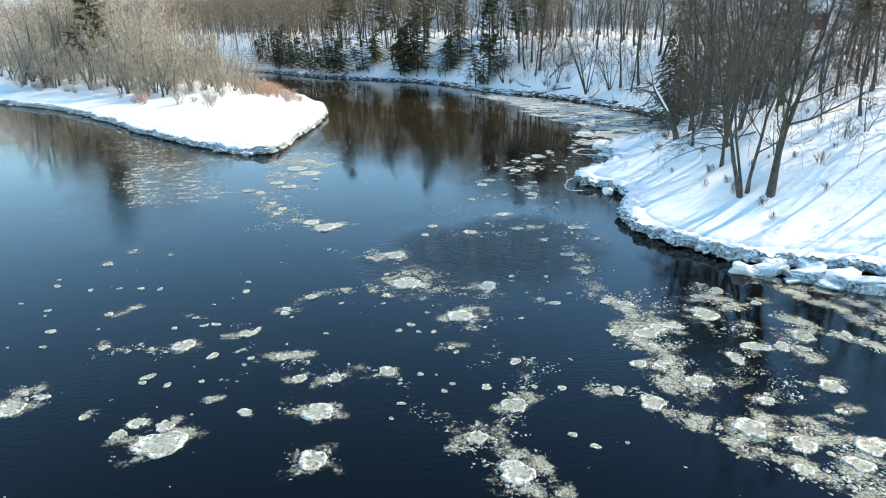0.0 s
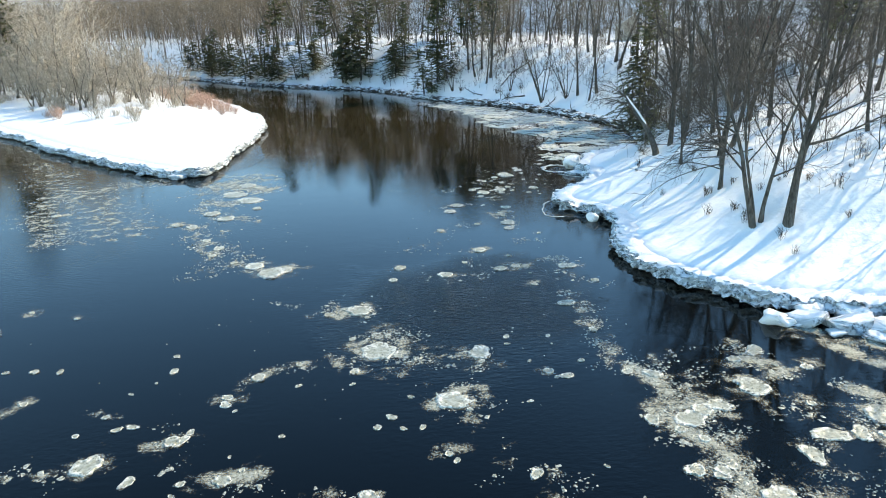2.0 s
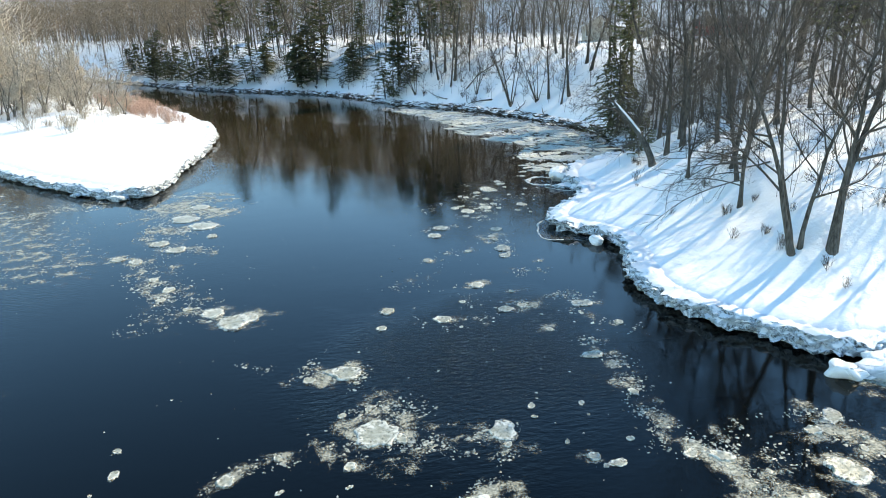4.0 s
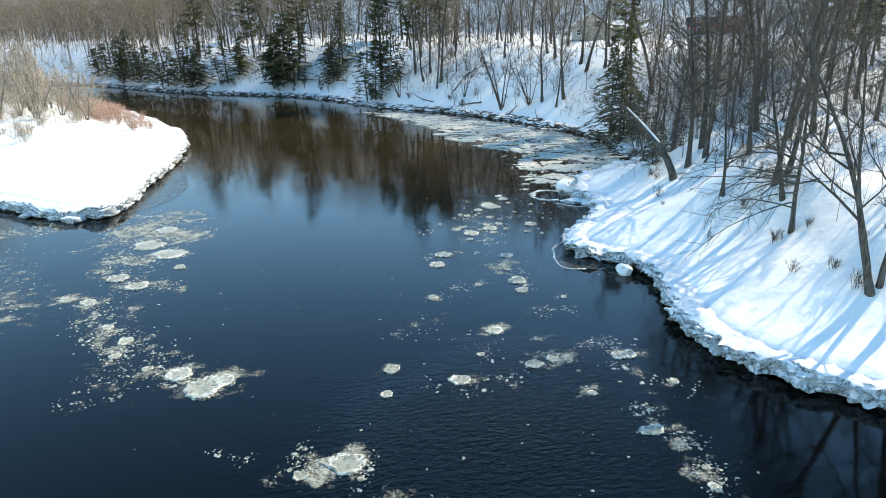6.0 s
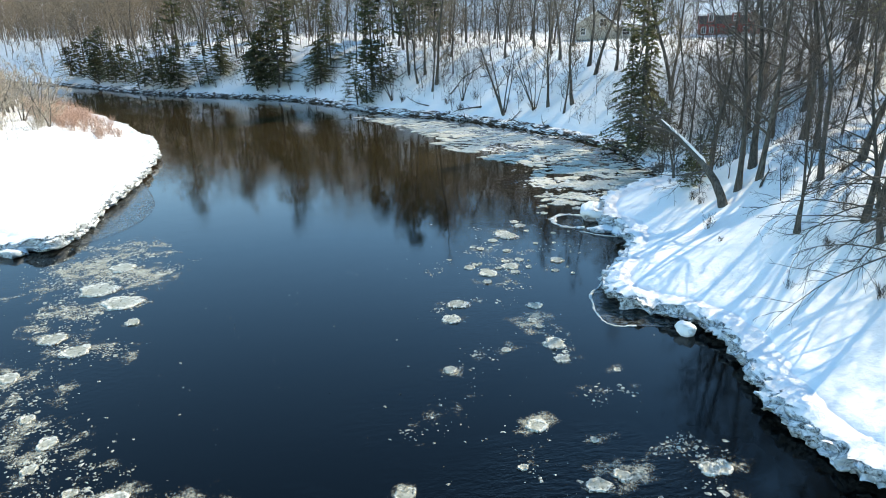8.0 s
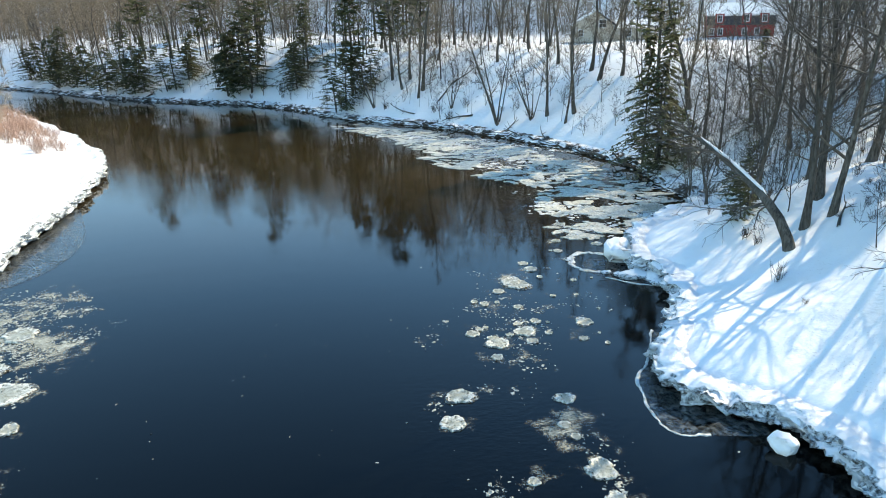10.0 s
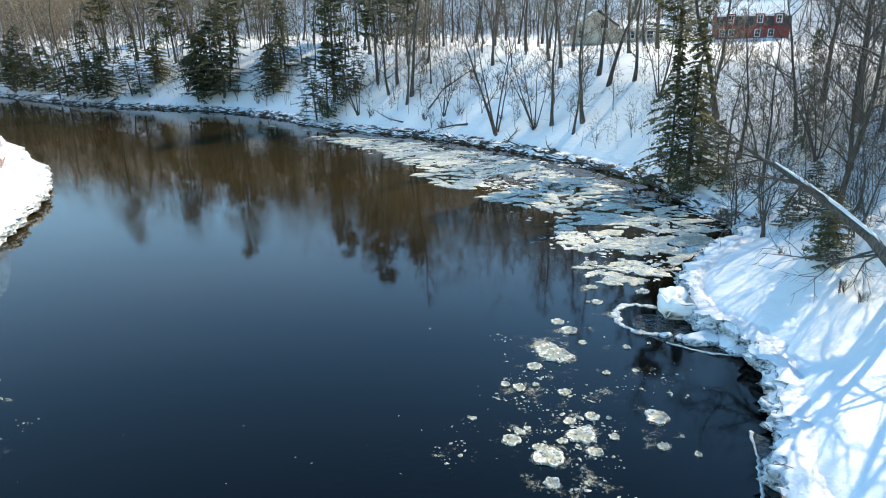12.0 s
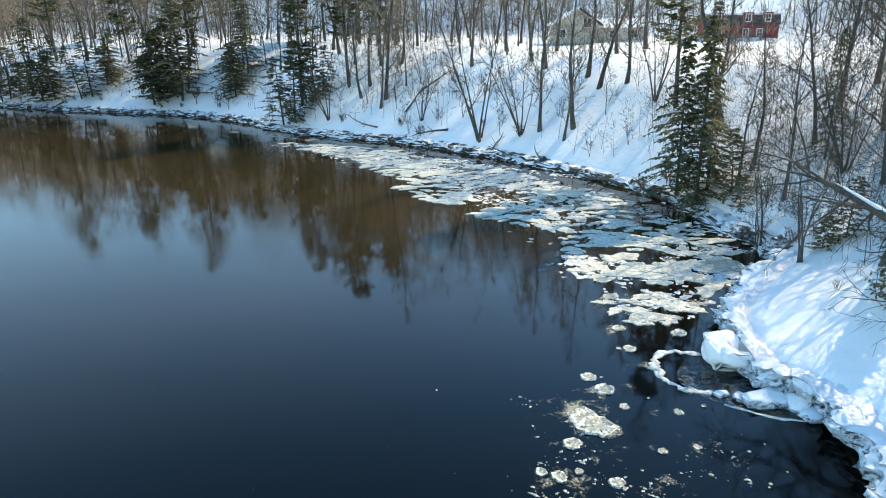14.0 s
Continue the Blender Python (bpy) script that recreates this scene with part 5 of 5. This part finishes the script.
def raft_form(seed, sides=26):
    """A flat ragged raft of frozen slush, cream-white, with a thin broken lip."""
    r = np.random.default_rng(seed)
    a = np.arange(sides) * 2 * math.pi / sides
    edge = 1 + sum(r.uniform(0.05, 0.2) * np.sin(a * k + r.uniform(0, 6.3)) for k in (1, 2, 3, 4, 6)) + r.normal(0, 0.07, sides)
    verts, faces = [], []
    for k, (q, h) in enumerate(((1.0, -0.06), (1.02, 0.02), (0.95, 0.06), (0.8, 0.05), (0.5, 0.035))):
        for i in range(sides):
            verts.append((math.cos(a[i]) * edge[i] * q, math.sin(a[i]) * edge[i] * q * 0.7, h + (r.normal(0, 0.02) if k > 1 else 0)))
    for k in range(4):
        for i in range(sides):
            j = (i + 1) % sides
            faces.append((k * sides + i, k * sides + j, (k + 1) * sides + j, (k + 1) * sides + i))
    verts.append((0, 0, 0.04))
    faces += [(4 * sides + i, 4 * sides + (i + 1) % sides, 5 * sides) for i in range(sides)]
    return tagged(solid("ice_raft", verts, faces, RAFT_ICE), "cream-white raft of frozen slush crowding the cove", "ice raft", "ice rafts in the cove")


def cove_rafts():
    """Rafts packed along the inner bend, with leads of dark water between them."""
    area = np.array([(7.1, 149), (14.3, 132.5), (16.3, 115.5), (20.1, 105.5), (23.7, 101.5), (20.8, 92.4), (19.6, 87.0), (19.8, 84.0), (21.8, 83.4), (24.6, 85.6),
                     (29.2, 88.2), (33.2, 92.2), (34.2, 99), (33.4, 105), (31.2, 116.5), (26, 127.4), (19.0, 140), (10.6, 149)])
    r = np.random.default_rng(63)
    forms, used, got = [raft_form(840 + i) for i in range(7)], set(), []
    tries = np.column_stack([r.uniform(6, 36, 9000), r.uniform(83, 147, 9000)])
    ok = inside(tries[:, 0], tries[:, 1], area)
    for x, y in tries[ok]:
        if len(got) >= 298:
            break
        lead = noise.noise((x * 0.2 + y * 0.11, y * 0.14 - x * 0.1, 2)) + 0.4 * noise.noise((x * 0.5, y * 0.5, 6))
        size = min(1.7, 0.28 + r.lognormal(-0.7, 0.5))
        if lead < -0.16 or any(math.hypot(x - a, (y - b) * 1.15) < 0.72 * (size + c) for a, b, c in got):
            continue
        got.append((x, y, size))
        i = int(r.integers(len(forms)))
        m = Matrix.LocRotScale((x, y, 0.012 + r.uniform(0, 0.01)), Euler((0, 0, math.radians(-25 + r.normal(0, 35)))), (size * r.uniform(0.95, 1.35), size, r.uniform(0.6, 1)))
        if i in used:
            copy_thing(forms[i], m)
        else:
            used.add(i)
            forms[i].matrix_basis = m


cove_rafts()


def slush(name, streaks, seed, flake, label, most, mat=SLUSH):
    """Loose crumbs of frazil ice drifting in streaks, each a small uneven lump."""
    r = np.random.default_rng(seed)
    verts, faces = [], []
    for x0, y0, x1, y1, width, share in streaks:
        long = math.hypot(x1 - x0, y1 - y0)
        n = min(most, int(share ** 1.5 * (long + width) * width * (1.5 if flake > 0.2 else 0.5) / flake ** 2))
        way = np.array((x1 - x0, y1 - y0)) / (long + 1e-6)
        for _ in range(n):
            t, o = r.uniform(-0.08, 1.08), np.clip(r.normal(0, 0.27), -0.75, 0.75)
            sway = 0.25 * width * math.sin(t * 7 + x0)
            p = np.array((x0, y0)) + way * long * t + np.array((-way[1], way[0])) * (o * width + sway) + r.normal(0, 0.1, 2)
            if noise.noise((p[0] * 0.8, p[1] * 0.8, seed)) + noise.noise((p[0] * 2.2, p[1] * 2.2, seed)) * 0.6 < -0.25 + 0.6 * (0.7 - share):
                continue
            s = flake * min(2.6, r.lognormal(-0.6, 0.55))
            k, base, h = r.integers(5, 8), len(verts), r.uniform(0.01, 0.05)
            a = np.sort(r.uniform(0, 6.283, k))
            sx, turn = r.uniform(0.6, 1.3), r.uniform(0, 6.3)
            for q in a:
                u, v = math.cos(q) * s * sx, math.sin(q) * s
                verts.append((p[0] + u * math.cos(turn) - v * math.sin(turn), p[1] + u * math.sin(turn) + v * math.cos(turn), 0.006))
            verts.append((p[0], p[1], h))
            faces += [(base + i, base + (i + 1) % k, base + k) for i in range(k)]
    ob = solid(name, verts, faces, mat, smoothed=False)
    return tagged(ob, label, "slush ice", kind="stuff")


def slush_mat(streaks, x0, x1, y0, y1, step, label, mat):
    """The fine grains between the crumbs: one thin broken sheet, thicker along the streaks."""
    xs, ys = np.arange(x0, x1, step), np.arange(y0, y1, step)
    gx, gy = np.meshgrid(xs, ys)
    wx, wy = gx + waves(gx, gy, 1.6) * 0.5, gy + waves(gy + 7, gx, 1.3) * 0.5
    cover = np.zeros(gx.shape)
    for ax, ay, bx, by, width, share in streaks:
        ux, uy = bx - ax, by - ay
        t = np.clip(((wx - ax) * ux + (wy - ay) * uy) / (ux * ux + uy * uy + 1e-9), 0, 1)
        away = np.hypot(wx - ax - t * ux, wy - ay - t * uy) / (width * 0.8)
        cover = np.maximum(cover, (0.2 + 0.8 * share) * np.clip(1 - away ** 2, 0, 1))
    keep, number, verts, faces = cover > 0.02, {}, [], []
    for j, i in np.argwhere(keep[:-1, :-1] | keep[1:, :-1] | keep[:-1, 1:] | keep[1:, 1:]):
        corner = []
        for q in ((j, i), (j, i + 1), (j + 1, i + 1), (j + 1, i)):
            if q not in number:
                number[q] = len(verts)
                verts.append((gx[q], gy[q], 0.008))
            corner.append(number[q])
        faces.append(corner)
    ob = solid("slush_ice", verts, faces, mat)
    ob.data.attributes.new("cover", "FLOAT", "POINT").data.foreach_set("value", [float(cover[q]) for q in number])
    return tagged(ob, label, "slush ice", kind="stuff")


BANK_SLUSH = [(22.6, 35.2, 24.6, 31, 1.6, 0.8), (24.0, 33.6, 26.3, 26.5, 1.6, 0.8), (25.6, 33.4, 28.4, 25, 1.5, 0.75), (27, 33, 31, 22, 1.6, 0.85), (28.8, 31.8, 33, 21, 2.0, 0.9), (25.8, 28, 29, 20, 1.2, 0.8)]
FLOE_HALOS = [(x - 0.5 * s, y, x + 0.6 * s, y + 0.3 * s, 1.7 * s + 0.5, 0.72) for x, y, s in FLOES_FIRST + FLOES_NEAR + FLOES_NEAR_MORE if s > 0.3]
FLOE_HALOS += [(x - 0.5 * s, y, x + 0.6 * s, y + 0.3 * s, 1.6 * s + 0.4, 0.5) for x, y, s in FLOES_MID + FLOES_MID_MORE + FLOES_COVE[:10] if s > 0.3]
slush_mat(FLOE_HALOS + SLUSH_FIRST + SLUSH_NEAR + SLUSH_NEAR_MORE + SLUSH_MID + [(*s[:4], s[4] * 1.2, s[5] * 0.9 + 0.1) for s in SLUSH_BAY] + BANK_SLUSH, -74, 36, 12, 96, 0.4, "fine drifting ice grains in ragged streaks", GRAINS)
slush_mat([(a, b, c, d, w, k * 0.62) for a, b, c, d, w, k in SLUSH_COVE], -14, 40, 84.4, 152, 0.6, "white mat of ice grains crowding the cove", WHITE_GRAINS)
slush("slush_ice", SLUSH_FIRST + SLUSH_NEAR + SLUSH_NEAR_MORE, 3, 0.075, "streaks of crumbled ice drifting on dark water", 1900)
slush("slush_ice", SLUSH_MID, 4, 0.08, "streaks of crumbled ice drifting on dark water", 1900)
slush("slush_ice", [(*c[:5], c[5] * 0.62) for c in SLUSH_COVE], 5, 0.3, "crumbs of white slush ice between the rafts", 2200, WHITE_SLUSH)
slush("slush_ice", [(-12, 12, -6, 58, 22, 0.022), (10, 14, 8, 60, 14, 0.028), (-2, 50, 4, 80, 20, 0.014)], 9, 0.07, "tiny scattered ice crumbs on open water", 900)
slush("slush_ice", SLUSH_FAR, 6, 0.6, "thin slush ice along the far shore", 900)


def ice_block(x, y, size, turn, seed, flat=0.6, mat=CRUST, label="snow-topped block of broken bank ice"):
    """An angular slab: the hull of a few corners with worn edges and a lumpy skin."""
    r = np.random.default_rng(int(seed * 10) + 5)
    bm = bmesh.new()
    for _ in range(24):
        c = r.uniform(-1, 1, 3)
        c /= max(abs(c)) ** 0.8 if mat is CRUST else (max(abs(c)) * np.linalg.norm(c)) ** 0.45
        bm.verts.new((c[0] * size, c[1] * size * 0.72, c[2] * size * flat * 0.62))
    bmesh.ops.convex_hull(bm, input=bm.verts[:])
    bmesh.ops.delete(bm, geom=[v for v in bm.verts if not v.link_faces], context="VERTS")
    bmesh.ops.dissolve_limit(bm, angle_limit=0.3, verts=bm.verts[:], edges=bm.edges[:])
    bmesh.ops.bevel(bm, geom=bm.edges[:], offset=(0.2 if mat is SNOW else 0.09) * size, segments=3 if mat is SNOW else 2, affect="EDGES", clamp_overlap=True)
    bmesh.ops.triangulate(bm, faces=bm.faces[:])
    bmesh.ops.subdivide_edges(bm, edges=[e for e in bm.edges if e.calc_length() > 0.25 * size], cuts=2, use_grid_fill=True)
    for v in bm.verts:
        v.co += v.normal * ((0.28 if mat is SNOW else 0.09) * size * noise.noise(v.co * (2.2 / size) + Vector((seed, 0, 0))) + 0.04 * size * noise.noise(v.co * (6 / size)))
    ob = part("ice_block", bm, mat)
    ob.data.polygons.foreach_set("use_smooth", [True] * len(ob.data.polygons))
    ob.matrix_basis = pose(x, y, size * flat * 0.35, 0, 5, turn)
    return tagged(ob, label, "ice block", "broken ice along the shelf")


for i, (x, y, s, a, f) in enumerate(((22.2, 35.9, 1.00, 20, 0.7), (23.8, 35.7, 1.25, 150, 0.55), (25.5, 34.9, 1.50, 155, 0.5), (27.2, 33.9, 1.25, 140, 0.6), (28.6, 32.5, 1.62, 135, 0.5), (30.4, 30.9, 1.50, 130, 0.55), (31.6, 29.1, 1.75, 125, 0.5), (33.4, 26.7, 1.88, 120, 0.5), (34.8, 24.3, 1.75, 118, 0.5),
                                     (24.4, 36.7, 0.88, 30, 0.9), (26.4, 35.9, 1.00, 100, 0.85), (28.4, 34.5, 0.88, 60, 0.9), (30.0, 32.7, 1.00, 20, 0.85), (32.6, 29.9, 1.00, 70, 0.8), (26.4, 33.2, 0.88, 120, 0.35), (29.6, 30.1, 1.12, 120, 0.3), (24.5, 34.2, 0.62, 80, 0.4),
                                     (17.7, 57.6, 0.58, 115, 1.25), (-24.6, 82.2, 1.0, 150, 0.6), (-26.4, 83.3, 0.8, 140, 0.5), (-29.6, 85.0, 0.7, 140, 0.6), (21.7, 79.6, 1.5, 75, 0.95), (19.6, 77.2, 0.4, 20, 0.4), (21.0, 76.2, 1.0, 155, 0.5), (21.8, 75.5, 0.8, 120, 0.5), (20.2, 76.8, 0.45, 60, 0.4), (22.0, 74.5, 0.6, 10, 0.5))):
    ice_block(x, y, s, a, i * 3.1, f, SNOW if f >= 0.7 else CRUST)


def thin_ice(name, outline, z, label, mat=CLEAR_ICE, rim=0):
    """A thin frozen plate at the water line; rim: how many of its first corners carry a white crumbled lip."""
    c = curve_through(outline + outline[:1], 0.3)
    mid = c.mean(axis=0)
    verts = [(*p, z) for p in c] + [(*(mid + (p - mid) * 0.97), z + 0.012) for p in c] + [(*p, z - 0.05) for p in c]
    n = len(c)
    faces = [(i, i + 1, n + i + 1, n + i) for i in range(n - 1)] + [(2 * n + i, 2 * n + i + 1, i + 1, i) for i in range(n - 1)] + [tuple(range(n, 2 * n - 1))]
    plate = tagged(solid(name, verts, faces, mat, smoothed=False), label, "ice sheet")
    if rim:
        r = np.random.default_rng(rim)
        line = curve_through(outline[:rim], 0.2)
        wide = 0.03 + 0.1 * np.abs([noise.noise((x * 0.7, y * 0.7, 4)) for x, y in line]) + r.uniform(0, 0.03, len(line))
        t = Tubes()
        t.add(np.column_stack([line + r.normal(0, 0.03, line.shape), np.full(len(line), 0.0)]), wide, 6)
        solid("rim", [(v[0], v[1], z + max(v[2], -0.03) * 0.4) for v in t.verts], t.faces, WHITE_SLUSH, plate, label="white crumbled lip of the plate")
    return plate


thin_ice("ice_sheet", [(-21.3, 84), (-20.0, 83.6), (-17.2, 88), (-16.6, 94), (-18.3, 101), (-20.4, 106), (-20.6, 96)], 0.012, "thin clear ice plate frozen to the snowy point")
thin_ice("ice_sheet", [(18.1, 68.6), (17.2, 67.0), (16.0, 65.2), (15.0, 64.2), (14.5, 62.8), (14.1, 61.1), (14.3, 59.6), (15.5, 59.2), (17.8, 58.6), (18.0, 59.8), (16.9, 61.8), (17.2, 64.5), (18.7, 67.2)], 0.012, "thin dark ice plate with a white rim along the snow shelf", rim=8)
thin_ice("ice_sheet", [(22.1, 74.1), (20.5, 75.0), (19.2, 76.5), (18.7, 77.5), (18.6, 78.9), (19.7, 80.0), (21.4, 79.0), (22.0, 76.8)], 0.012, "thin dark ice plate beside the broken blocks", rim=3)



def ice_rim():
    """Lumpy rim of slush frozen round a small dark pool."""
    r = np.random.default_rng(77)
    line = curve_through([(21.0, 80.7), (19.9, 81.4), (18.9, 81.1), (18.2, 80.0), (18.1, 78.7), (18.6, 77.8), (19.3, 77.5)], 0.18)
    t = Tubes()
    t.add(np.column_stack([line + r.normal(0, 0.07, line.shape), r.normal(0.0, 0.03, len(line))]), 0.2 + 0.22 * np.array([noise.noise((x * 0.9, y * 0.9, 2)) for x, y in line]) + r.uniform(-0.06, 0.06, len(line)), 8)
    flat = [(v[0] + 0.07 * math.sin(v[1] * 9), v[1], v[2] * 0.3 + 0.01) for v in t.verts]
    return tagged(solid("ice_sheet", flat, t.faces, WHITE_SLUSH), "lumpy white rim of slush frozen round a dark pool", "ice sheet")


ice_rim()


# ---- houses above the bank ----
def window_set(parent, x, y, z, w, h, turn=0):
    """A framed sash window facing -y, or +x / -x if turned."""
    win = new("window")
    win.parent = parent
    win.matrix_basis = pose(x, y, z, 0, 0, turn)
    bm = bmesh.new()
    for cx, cz, sx, sz in ((-w / 2, 0, 0.14, h + 0.28), (w / 2, 0, 0.14, h + 0.28), (0, h / 2 + 0.07, w, 0.14), (0, -h / 2 - 0.07, w + 0.1, 0.14), (0, 0, w, 0.06), (0, 0, 0.05, h)):
        box(bm, cx, -0.05, cz, sx, 0.1, sz)
    part("frame", bm, TRIM, win)
    bm = bmesh.new()
    box(bm, 0, -0.01, 0, w, 0.03, h)
    part("pane", bm, GLASS, win)
    return win


def prism(outline, y0, y1):
    """A solid with the (x, z) outline, from y0 to y1."""
    n = len(outline)
    verts = [(x, y0, z) for x, z in outline] + [(x, y1, z) for x, z in outline]
    faces = [tuple(range(n - 1, -1, -1)), tuple(range(n, 2 * n))] + [(i, (i + 1) % n, n + (i + 1) % n, n + i) for i in range(n)]
    return verts, faces


def turned_prism(outline, x0, x1):
    verts, faces = prism(outline, x0, x1)
    return [(y, x, z) for x, y, z in verts], [f[::-1] for f in faces]


def red_house():
    house = new("house")
    L, D = 13.0, 8.0
    bm = bmesh.new()
    box(bm, 0, 0, 1.2, L, D, 2.9)
    part("wall", bm, RED_PAINT, house)
    # gambrel body: red gables, dark steep lower slopes, snowy top slopes
    prof = [(-D / 2, 2.6), (-D / 2 + 0.7, 4.3), (0, 6.6), (D / 2 - 0.7, 4.3), (D / 2, 2.6)]
    solid("gable_wall", *turned_prism(prof, -L / 2 + 0.05, L / 2 - 0.05), RED_PAINT, house, False)
    for s in (-1, 1):
        low = [(s * (D / 2 + 0.15), 2.5), (s * (D / 2 - 0.65), 4.38), (s * (D / 2 - 0.8), 4.3), (s * (D / 2 - 0.05), 2.5)]
        solid("lower_roof", *turned_prism(low, -L / 2 - 0.2, L / 2 + 0.2), DARK_ROOF, house, False)
        top = [(s * (D / 2 - 0.5), 4.3), (0, 6.65), (0, 6.95), (s * (D / 2 - 0.45), 4.6)]
        solid("upper_roof", *turned_prism(top, -L / 2 - 0.3, L / 2 + 0.3), SNOW, house, False, "snow-covered upper roof")
    for cx in (-4.2, 1.0, 4.4):
        bm = bmesh.new()
        box(bm, cx, -D / 2 + 0.7, 3.75, 1.7, 1.5, 2.0)
        part("dormer", bm, RED_PAINT, house)
        window_set(house, cx, -D / 2 - 0.06, 3.8, 0.95, 1.2)
    for cx in (-5.6, -3.9, 0.8, 3.2):
        window_set(house, cx, -D / 2 - 0.02, 1.2, 0.95, 1.2)
    window_set(house, L / 2 + 0.02, -1.4, 1.3, 0.9, 1.2, 90)
    window_set(house, L / 2 + 0.02, 0, 4.0, 0.9, 1.2, 90)
    house.matrix_basis = pose(77.6, 149.2, ground_z(78, 149.5) - 0.3, 0, 0, -28) @ Matrix.Scale(0.82, 4)
    return tagged(house, "red two-storey house with a snow-covered gambrel roof", "house")


def beige_house():
    house = new("house")
    bm = bmesh.new()
    box(bm, 0, 0, 1.3, 7, 7, 3.0)
    part("wall", bm, GREY_PAINT, house)
    bm = bmesh.new()
    box(bm, 7.5, 1, 1.0, 8, 6, 2.4)
    part("wing_wall", bm, GREY_PAINT, house)
    solid("gable_wall", *prism([(-3.5, 2.75), (0.3, 5.0), (3.5, 2.75)], -3.45, 3.45), GREY_PAINT, house, False)
    for s, foot in ((-1, -4.1), (1, 4.1)):
        solid("roof", *prism([(foot, 2.5), (0.3, 5.15), (0.3, 5.4), (foot, 2.75)] if s > 0 else [(foot, 2.75), (0.3, 5.4), (0.3, 5.15), (foot, 2.5)], -3.9, 3.9), SNOW if s < 0 else DARK_ROOF, house, False, "snow-covered roof slope" if s < 0 else "dark shingled roof slope")
    solid("wing_roof", *turned_prism([(-2.6, 2.2), (1.0, 3.6), (4.6, 2.2)], 3.4, 12), SNOW, house, False, "snow-covered wing roof")
    bm = bmesh.new()
    box(bm, -0.6, 1.2, 5.6, 0.9, 0.9, 2.4, 0.03)
    part("chimney", bm, BRICK, house)
    window_set(house, 1.6, -3.52, 3.0, 1.3, 1.3)
    window_set(house, -2.2, -3.52, 1.4, 0.9, 1.1)
    window_set(house, 6.2, -2.02, 1.2, 1.4, 1.1)
    window_set(house, 9.4, -2.02, 1.2, 1.1, 1.1)
    house.matrix_basis = pose(56, 162, ground_z(56, 162) + 0.2, 0, 0, -20)
    return tagged(house, "beige house with a chimney and partly snowy roof", "house")


red_house()
beige_house()
